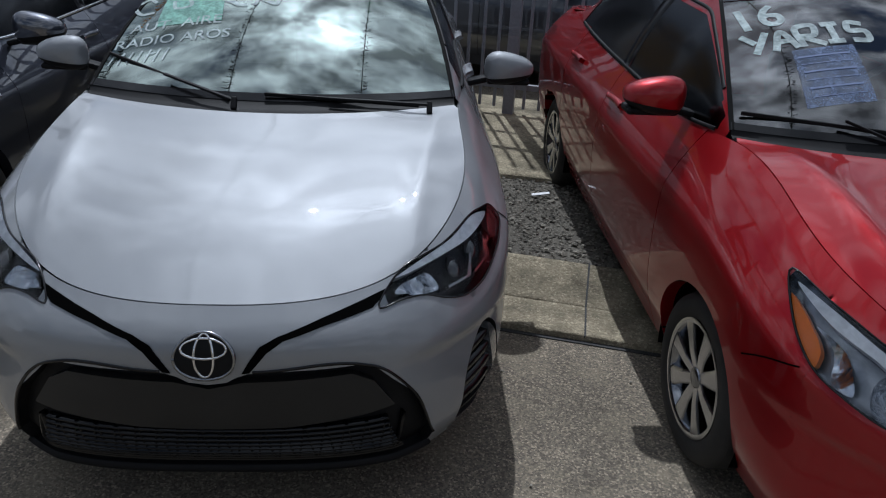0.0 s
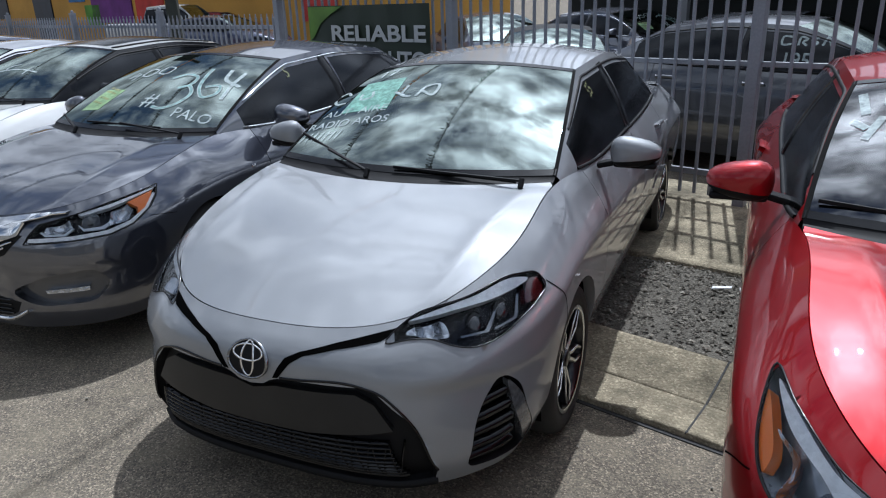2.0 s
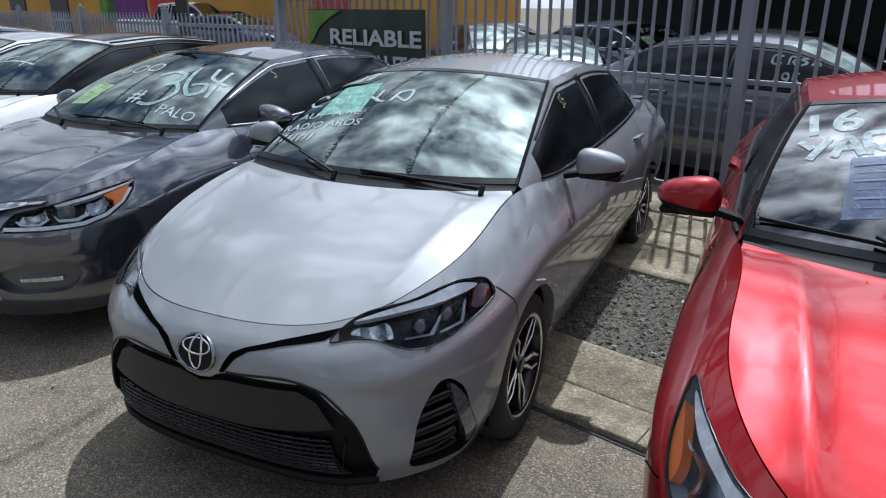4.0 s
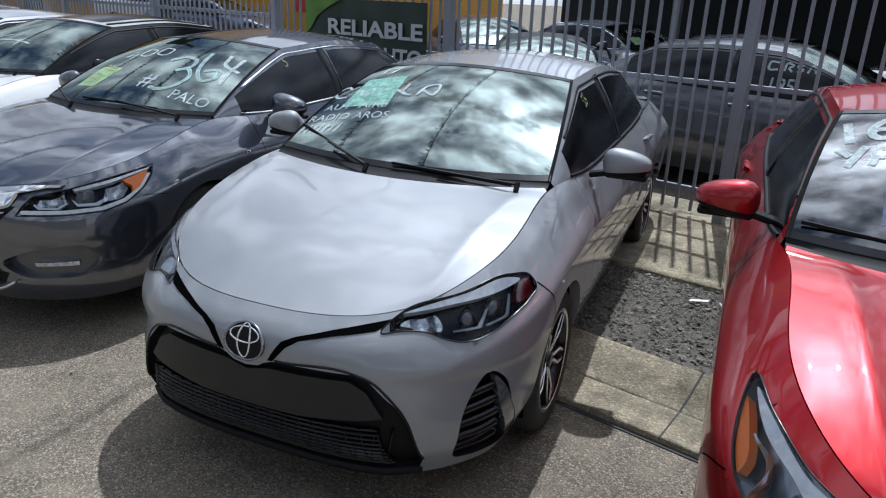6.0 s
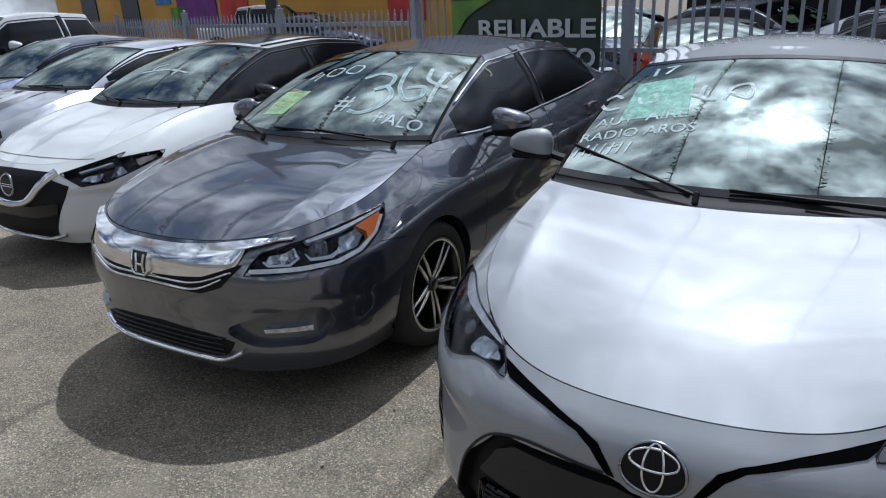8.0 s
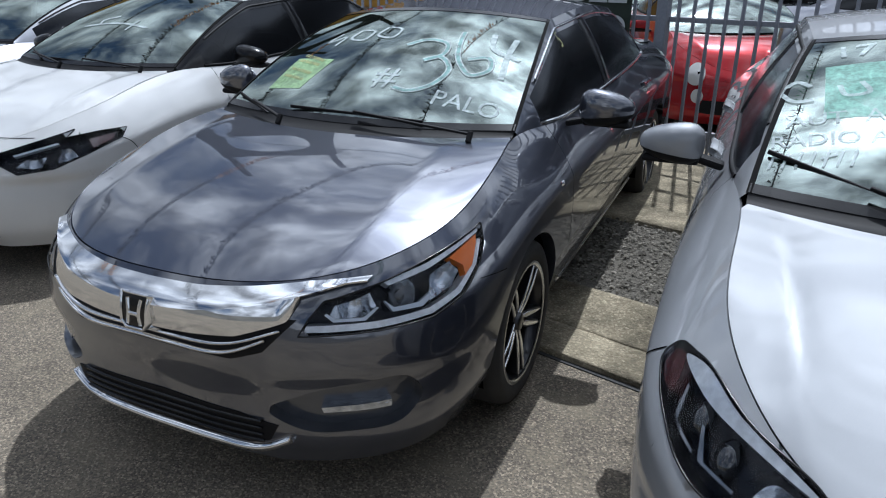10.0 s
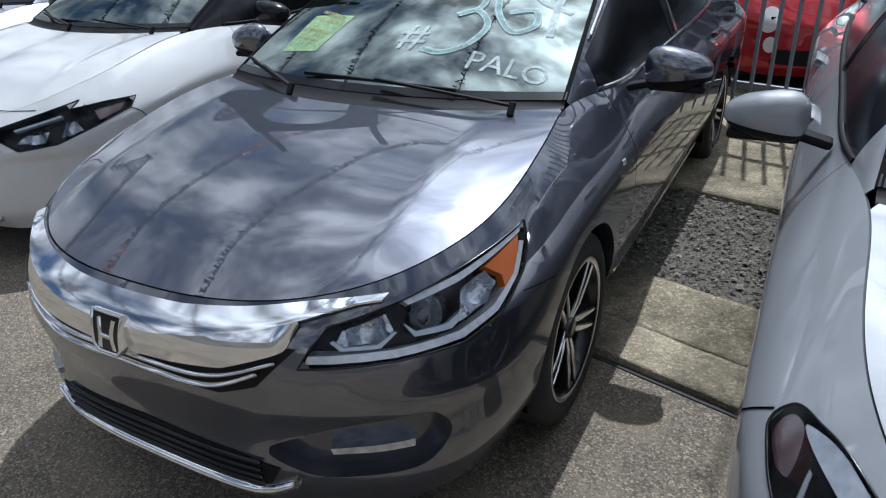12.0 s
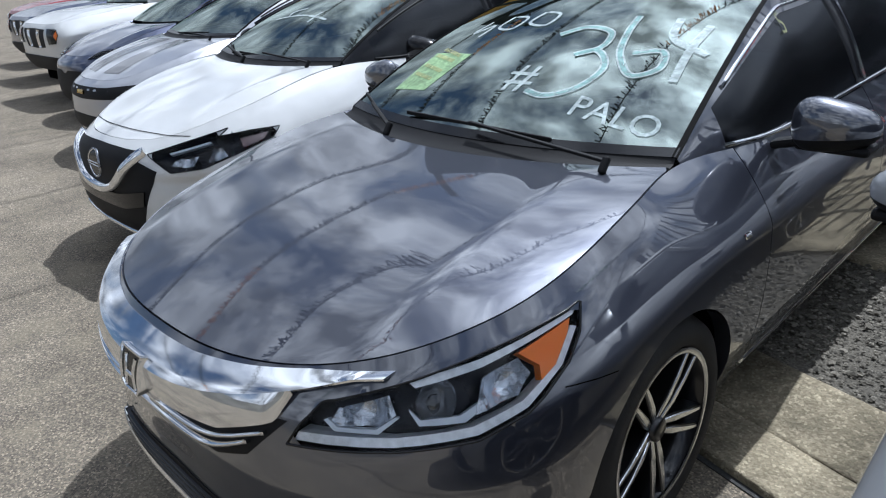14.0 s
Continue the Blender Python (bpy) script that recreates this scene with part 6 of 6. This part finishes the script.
W_TRUCK = {"meshes": wheel_meshes(0.38, 0.22, 0.24, {"spokes": 6, "twin": False, "fork": BROADFORK}), "barrel": DARKALLOY, "face": ALLOY}


def pickup(name, at, label, material):
    car, s = build_car(name, TRUCK, at, label, material, W_TRUCK, far=True)
    g = [(0, 0.98), (0.42, 0.97), (0.36, 0.74), (0, 0.72)]
    gr = part("grille", decal(s, closed(sym(g), 50, True), 0, 0.004, 0.03, 0.06), BLACK, car, "black grille")
    for y in (-0.2, 0.2):
        part("grille_bar", line_on(s, [(y, 0.96), (y * 0.9, 0.74)], 0, 0.05, 0.004, 10, height=0.02), CHROME, gr)
    part("front_skid", decal(s, closed(sym([(0, 0.62), (0.8, 0.62), (0.84, 0.5), (0.7, 0.43), (0, 0.43)]), 50, True), 0, 0.02, 0.03, 0.06), BLACK, car, "black bumper")
    lamp(car, s, [(0.50, 0.98), (0.74, 0.97), (0.80, 0.90), (0.74, 0.80), (0.50, 0.78)], 12, label="clear rectangular headlamp", sharp=True, inner=[("amber_marker", [(0.74, 0.95), (0.79, 0.90), (0.75, 0.84), (0.70, 0.90)], AMBER, 0.003, True)])
    return car


white_truck = pickup("pickup_truck", (-12.5, 4.02, 5.5), "white pickup truck with black bumper and grille", WHITE)
navy_truck = pickup("pickup_truck", (-15.2, 4.3, 5.5), "dark blue pickup truck with chrome grille bars", BLUE)
red_truck = pickup("pickup_truck", (-18.0, 4.75, 5.5), "red pickup truck at the end of the row", RED)

# cars behind the fence
dark_car, S7 = build_car("charcoal_sedan", variant(SEDAN, 0.98, 0.97, 1.02), (2.55, 8.25, 79), "dark grey sedan parked broadside behind the fence", CHARCOAL, W_TWIN, "cars behind the fence", far=True)
lettering(dark_car, S7, "195", 2.12, 1.06, 0.17, 0.0, CHALK, side=1, bold=0.012)
for pts in ([(2.06, 1.31), (2.14, 1.31), (2.14, 1.25), (2.06, 1.25)], [(2.00, 1.24), (1.99, 1.31), (1.93, 1.29), (1.97, 1.27), (1.93, 1.24)], [(1.84, 1.30), (1.90, 1.29), (1.84, 1.26), (1.89, 1.24)], [(1.80, 1.24), (1.77, 1.31), (1.73, 1.24)]):
    part("writing", line_on(S7, pts, 90, 0.02, 0.003, 12), CHALK, dark_car)
COMPACT = variant(SEDAN, 0.88, 0.97, 0.92, power=2.0, roof_paint=BLACK, pillar_paint=BLACK,
    top=((0, 0.62), (0.12, 0.66), (0.5, 0.82), (1.0, 0.94), (1.6, 1.02), (2.5, 1.03), (3.3, 1.04), (4.1, 1.0)),
    hood_mid=((0.25, 0, 0.79), (0.6, 0, 0.90)), hood_bulge=0.03)
compact_car, S8 = build_car("red_compact_car", COMPACT, (-1.95, 8.35, 25), "red rounded compact car with round headlamps behind the fence", RED, W_TWIN, "cars behind the fence", far=True)
for nm, y, z, r in (("headlamp", 0.60, 0.62, 0.085), ("fog_lamp", 0.56, 0.43, 0.055)):
    o = [(y + r * math.cos(k * math.pi / 12), z + r * 1.15 * math.sin(k * math.pi / 12)) for k in range(24)]
    two(compact_car, nm, lambda: decal(S8, o, 20, 0.012, 0.02, 0.03), mat("pale_lens", (0.6, 0.6, 0.58), 0.15, coat=1.0))
part("lower_grille", decal(S8, closed(sym([(0, 0.40), (0.5, 0.40), (0.55, 0.28), (0, 0.26)]), 40, True), 0, 0.004, 0.02, 0.05), BLACK, compact_car)
for src, at, lab in ((coupe_car, (2.2, 12.6, 80), "silver sedan roof behind the charcoal sedan"),
                     (blue_car, (-3.6, 11.4, 44), "dark sedan parked behind the red compact car"), (grey_car, (-1.0, 13.4, 62), "grey sedan in the shade behind the fence"), (silver_car, (5.5, 11.5, 75), "silver sedan behind the fence")):
    o = copy_thing(src, pose_of(*at))
    tagged(o, lab, "car", "cars behind the fence")

# ---- sign on the fence ----
SIGNGREEN = mat("sign_vinyl", (0.022, 0.035, 0.022), 0.45, var=0.25, var_scale=2.5, bump=0.15, bump_scale=8)
SIGNLEAF = mat("sign_leaf", (0.12, 0.24, 0.03), 0.45, var=0.3, var_scale=3)
SIGNTEXT = mat("sign_letters", (0.55, 0.57, 0.57), 0.5)
sign = tagged(new("banner"), "dark green vinyl dealer banner tied to the fence", "sign")
ang = math.atan2(-0.19, 1.0)
sx0 = -4.83
sign.matrix_world = Matrix.Translation((sx0, FENCE(sx0) - 0.06, 0)) @ Matrix.Rotation(ang, 4, "Z")
vs, n, m = [], 24, 60
for i in range(n):
    for j in range(m):
        x, z = 1.95 * j / (m - 1), 0.90 + 0.80 * i / (n - 1)
        vs.append((x, 0.012 * math.sin(x * 5.0 + z * 3) + 0.006 * math.sin(x * 13), z))
part("banner_cloth", mesh_of("banner_cloth", vs, grid_faces(n, m)), SIGNGREEN, sign)
vs = [(0.01, -0.022, 1.69), (0.62, -0.022, 1.69), (0.40, -0.022, 1.60), (0.22, -0.022, 1.50), (0.10, -0.022, 1.36), (0.01, -0.022, 1.30)]
part("banner_leaf", mesh_of("banner_leaf", vs, [(0, 5, 4, 3, 2, 1)], False), SIGNLEAF, sign, "pale green leaf pattern")


def sign_text(text, x, z, size, width):
    cu = bpy.data.curves.new("text", "FONT")
    cu.body, cu.size, cu.offset, cu.extrude = text, size, 0.006, 0.002
    ob = bpy.data.objects.new("text", cu)
    scene.collection.objects.link(ob)
    me = bpy.data.meshes.new_from_object(ob.evaluated_get(bpy.context.evaluated_depsgraph_get()))
    bpy.data.objects.remove(ob)
    w = max(v.co.x for v in me.vertices)
    for v in me.vertices:
        v.co = Vector((x + v.co.x * width / w, -0.024 - v.co.z, z + v.co.y))
    me.materials.clear()
    o = part("banner_letters", me, SIGNTEXT, sign, "pale grey block letters")


sign_text("RELIABLE", 0.40, 1.32, 0.235, 1.52)
sign_text("AUTO", 1.16, 1.05, 0.235, 0.76)

# steel sheet above the bay that carries the banner
sheet = tagged(new("sheet_metal"), "light grey ribbed steel sheet above the fence rail", "steel sheet")
for k in range(29):
    bm = bmesh.new()
    box(bm, (0.10, 0.02 + 0.02 * (k % 2), 0.95), (0.05 + k * 0.1, 0.0, 2.27), None, 0.004)
    part("rib", bm, FENCEPAINT, sheet)
sheet.matrix_world = Matrix.Translation((-5.5, FENCE(-5.5) + 0.05, 0)) @ Matrix.Rotation(ang, 4, "Z")

# ---- buildings behind ----
OCHRE = mat("ochre_wall", (0.55, 0.30, 0.05), 0.8, grain=0.08, grain_scale=20, var=0.15, var_scale=0.4)
# the shed's near-black colour stands in for deep shade behind the cars
SHADEWALL = mat("shed_shade", (0.012, 0.014, 0.013), 0.9, var=0.5, var_scale=0.6)
ROOFING = mat("roof_sheet", (0.25, 0.26, 0.27), 0.6, var=0.2, var_scale=0.5)


def building(name, x0, x1, y0, depth, h, wall, label, patches=()):
    b = tagged(new(name), label, "building")
    b.matrix_world = Matrix.Translation((x0, y0, 0)) @ Matrix.Rotation(ang, 4, "Z")
    w = x1 - x0
    bm = bmesh.new()
    box(bm, (w, depth, h), (w / 2, depth / 2, h / 2))
    part("wall", bm, wall, b)
    bm = bmesh.new()
    box(bm, (w + 0.8, depth + 0.8, 0.25), (w / 2, depth / 2, h + 0.13), None, 0.03)
    part("roof", bm, ROOFING, b)
    for nm, x, z, ww, hh, m in patches:
        bm = bmesh.new()
        box(bm, (ww, 0.08, hh), (x, -0.05, z), None, 0.01)
        part(nm, bm, m, b)
    return b


PURPLE = mat("purple_mural", (0.16, 0.04, 0.22), 0.8, var=0.3, var_scale=1)
MURALRED = mat("red_mural", (0.50, 0.05, 0.04), 0.8, var=0.3, var_scale=1)
NAVY = mat("navy_sign", (0.01, 0.015, 0.03), 0.5, var=0.3, var_scale=2)
SKYBLUE = mat("blue_mural", (0.05, 0.18, 0.45), 0.7, var=0.3, var_scale=1)
LIMEMURAL = mat("green_mural", (0.12, 0.30, 0.04), 0.8, var=0.3, var_scale=1)
building("shop_building", -62, -14, 32, 8, 9, OCHRE, "ochre yellow shop building with painted murals behind the lot", [
    ("mural", 26.0, 2.2, 5.0, 2.4, PURPLE), ("mural", 30.5, 2.0, 3.0, 2.6, MURALRED), ("mural", 21.5, 3.0, 2.2, 1.6, SKYBLUE), ("mural", 23.5, 1.4, 2.0, 1.2, LIMEMURAL),
    ("shop_sign", 37.5, 3.2, 7.5, 1.7, NAVY), ("door", 16.0, 1.4, 3.0, 2.8, NAVY), ("window", 8.0, 2.2, 3.2, 1.8, NAVY), ("mural", 44.5, 2.0, 2.2, 2.0, MURALRED)])
building("shed_building", -5.2, 30, 17.0, 10, 4.0, SHADEWALL, "shed with shade put into its near-black colour behind the parked cars")
# canopy added to shade the shed's front, itself coloured near black
bm = bmesh.new()
box(bm, (24, 7, 0.2), (11.5, 11.0, 3.1), Matrix.Rotation(0, 3, "Z"), 0.02)
for k in range(6):
    box(bm, (0.14, 0.14, 3.1), (0.5 + k * 4.4, 8.2, 1.55), None, 0.01)
can = part("canopy", bm, ROOFING, None)
tagged(can, "grey steel canopy on posts over the cars behind, added for shade", "canopy")
can.matrix_world = Matrix.Translation((-4.0, 6.4, 0)) @ Matrix.Rotation(ang, 4, "Z")
van = copy_thing(white_truck, pose(-19.0, 20.0, 0, 0, 0, 200))
tagged(van, "white van parked far behind the fence", "van", "cars behind the fence")
o = copy_thing(blue_car, pose(-14.5, 17.5, 0, 0, 0, 190))
tagged(o, "blue car parked far behind the fence", "car", "cars behind the fence")
o = copy_thing(red_car, pose(-21, 23.5, 0, 0, 0, 200))
tagged(o, "red car parked far behind the fence", "car", "cars behind the fence")

# ---- pennant strings and a tall sign frame overhead ----
STRING = mat("fringe_dark", (0.03, 0.035, 0.03), 0.7, var=0.3, var_scale=3)
GREENFRINGE = mat("fringe_green", (0.01, 0.30, 0.08), 0.5, var=0.2, var_scale=9)
ORANGEFRINGE = mat("fringe_orange", (0.70, 0.26, 0.02), 0.5, var=0.2, var_scale=9)
rng = random.Random(4)


def garland(x0, x1, sag, hue):
    a, b = Vector((x0, 9.2, 4.6)), Vector((x1, -5.0, 5.2))
    g = tagged(new("garland"), "tinsel fringe garland strung high over the cars", "garland", "overhead garlands")
    cord = bmesh.new()
    sets = {0: bmesh.new(), 1: bmesh.new()}
    n = 420
    last = None
    for i in range(n):
        f = i / (n - 1)
        p = a.lerp(b, f) - Vector((0, 0, sag * 4 * f * (1 - f)))
        q = [cord.verts.new(p + Vector(d)) for d in ((0.008, 0, 0), (-0.004, 0, 0.007), (-0.004, 0, -0.007))]
        if last:
            for k in range(3):
                cord.faces.new((last[k], last[(k + 1) % 3], q[(k + 1) % 3], q[k]))
        last = q
        bm = sets[1 if hue is not None and (int(f * 9) % 3 == 1) else 0]
        for _ in range(2):
            l = rng.uniform(0.06, 0.14)
            t = rng.uniform(-0.5, 0.5)
            w = 0.009
            o = p + Vector((rng.uniform(-0.05, 0.05), rng.uniform(-0.015, 0.015), 0))
            e = o + Vector((math.sin(t) * l, rng.uniform(-0.04, 0.04), -math.cos(t) * l))
            vs = [bm.verts.new(c) for c in (o + Vector((0, w, 0)), o - Vector((0, w, 0)), e - Vector((0, w, 0)), e + Vector((0, w, 0)))]
            bm.faces.new(vs)
    part("cord", cord, STRING, g)
    tagged(part("fringe", sets[0], STRING, g), kind="stuff")
    if hue is not None:
        tagged(part("fringe", sets[1], hue, g, "bright coloured fringe"), kind="stuff")
    else:
        sets[1].free()


for x0, x1, sag, hue in ((-0.6, 0.4, 0.35, GREENFRINGE), (-2.4, -1.4, 0.3, GREENFRINGE), (-4.3, -3.2, 0.4, ORANGEFRINGE), (-6.4, -5.2, 0.3, None), (-8.4, -7.2, 0.35, ORANGEFRINGE), (-10.6, -9.4, 0.3, None), (1.6, 2.6, 0.3, GREENFRINGE)):
    garland(x0, x1, sag, hue)
for y, z in ((9.2, 4.6), (-5.0, 5.2)):
    w = tagged(new("overhead_wire"), "thin steel wire between two poles that carries the garlands", "wire")
    bm = bmesh.new()
    box(bm, (32, 0.015, 0.015), (-7, y, z + 0.004))
    part("cable", bm, STRING, w)
    for x in (-23, 9):
        bm = bmesh.new()
        bmesh.ops.create_cone(bm, segments=14, radius1=0.07, radius2=0.05, depth=z + 0.2, cap_ends=True, matrix=Matrix.Translation((x, y, (z + 0.2) / 2)))
        part("pole", bm, FENCEPAINT, w)
frame_sign = tagged(new("sign_frame"), "tall dark steel sign frame with an oval opening on a pole", "sign")
frame_sign.matrix_world = pose(-14.2, 13.2, 0, 0, 0, 40)
bm = bmesh.new()
box(bm, (0.28, 0.28, 6.4), (0, 0, 3.2), None, 0.02)
part("pole", bm, STRING, frame_sign)
bm = bmesh.new()
ring = []
for k in range(48):
    a = 2 * math.pi * k / 48
    c, s_ = math.cos(a), math.sin(a)
    q = 1.0 / max(abs(c) / 1.9, abs(s_) / 1.2)
    row = []
    for y in (-0.12, 0.12):
        row += [bm.verts.new((c * q, y, 7.2 + s_ * q)), bm.verts.new((c * 1.25, y, 7.2 + s_ * 0.72))]
    ring.append(row)
for k in range(48):
    a, b = ring[k], ring[(k + 1) % 48]
    for i, j in ((0, 1), (1, 3), (3, 2), (2, 0)):
        bm.faces.new((a[i], a[j], b[j], b[i]))
bmesh.ops.recalc_face_normals(bm, faces=bm.faces)
for sgn in (-1, 1):
    box(bm, (0.22, 0.2, 2.4), (1.7 * sgn, 0, 9.4), None, 0.02)
part("frame_panel", bm, STRING, frame_sign)

# ---- loose stones, joints and litter ----
rng = random.Random(11)
verts, faces = [], []
for k in range(17000):
    x = rng.uniform(-3.2, 2.0)
    f = rng.random() ** 0.9
    y = CREST(x) * (1 - f) + PAVE(x) * f + rng.gauss(0, 0.03)
    r = rng.uniform(0.003, 0.009) * (1.9 if rng.random() < 0.06 else 1.0)
    z = 0.076 - 0.008 * f + r * 0.3
    base = len(verts)
    a = rng.uniform(0, 6.28)
    ca, sa = math.cos(a), math.sin(a)
    for dx, dy, dz in ((1, 0, 0), (-1, 0, 0), (0, 1, 0), (0, -1, 0), (0, 0, 1), (0, 0, -1), (0.6, 0.6, 0.5), (-0.6, 0.5, 0.55)):
        q = r * rng.uniform(0.7, 1.25)
        verts.append((x + (dx * ca - dy * sa) * q * 1.3, y + (dx * sa + dy * ca) * q, z + dz * q * 0.7))
    for t in ((0, 2, 6), (6, 2, 4), (0, 6, 4), (2, 1, 7), (7, 1, 4), (2, 7, 4), (1, 3, 4), (3, 0, 4), (2, 0, 5), (1, 2, 5), (3, 1, 5), (0, 3, 5)):
        faces.append(tuple(base + i for i in t))
STONE = bpy.data.materials.new("gravel_stone")
STONE.use_nodes = True
n, l = STONE.node_tree.nodes, STONE.node_tree.links
gi = n.new("ShaderNodeNewGeometry")
rp = n.new("ShaderNodeValToRGB")
rp.color_ramp.elements[0].color, rp.color_ramp.elements[1].color = (0.06, 0.055, 0.045, 1), (0.31, 0.285, 0.235, 1)
l.new(gi.outputs["Random Per Island"], rp.inputs["Fac"])
l.new(rp.outputs["Color"], n["Principled BSDF"].inputs["Base Color"])
n["Principled BSDF"].inputs["Roughness"].default_value = 0.9
me = mesh_of("gravel", verts, faces, False)
me.materials.append(STONE)
tagged(new("gravel", me), "loose grey gravel stones between the concrete strips", "gravel", kind="stuff")
for x in (-12.5, -10.4, -8.3, -6.2, -4.1, -1.5, 0.62, 2.7):
    bm = bmesh.new()
    y0, y1 = LIP(x), CREST(x)
    ym = CREASE(x)
    for a, b in ((Vector((x, y0, 0.016)), Vector((x + 0.03, ym, 0.018))), (Vector((x + 0.03, ym, 0.018)), Vector((x + 0.07, y1, 0.098)))):
        d = b - a
        box(bm, (0.009, d.length, 0.010), (a + b) / 2 - Vector((0, 0, 0.003)), d.to_track_quat("Y", "Z").to_matrix())
    o = part("trim_joint", bm, DARKASPHALT, None)
    tagged(o, "dark dirt-filled joint across the concrete strip", "joint", kind="structure")
bm = bmesh.new()
box(bm, (19, 0.022, 0.010), (0, 0, 0.0), None)
o = part("trim_gutter", bm, DARKASPHALT, None)
tagged(o, "dark dirt line along the foot of the concrete strip", "joint", kind="structure")
o.matrix_world = Matrix.Translation((-4.5, LIP(-4.5) - 0.014, -0.012)) @ Matrix.Rotation(math.atan(-0.155), 4, "Z")
# litter: a scrap of paper on the gravel, pebbles on the asphalt
bm = bmesh.new()
box(bm, (0.11, 0.035, 0.006), (0, 0, 0), None, 0.002)
for v in bm.verts:
    v.co.z += 0.012 * math.sin(v.co.x * 40)
o = part("paper_scrap", bm, mat("white_scrap", (0.75, 0.76, 0.78), 0.7, var=0.1, var_scale=30), None)
tagged(o, "crumpled white paper scrap lying on the gravel", "litter")
o.location = (0.49, 4.885, 0.085)
for k in range(26):
    bm = bmesh.new()
    bmesh.ops.create_icosphere(bm, subdivisions=1, radius=rng.uniform(0.005, 0.012))
    for v in bm.verts:
        v.co *= rng.uniform(0.7, 1.2)
    o = part("pebble", bm, STONE, None)
    tagged(o, "small pale pebble lying on the asphalt", "pebble", "pebbles on the asphalt")
    o.location = (rng.uniform(-4, 1.6), rng.uniform(1.5, 3.2), -0.005)
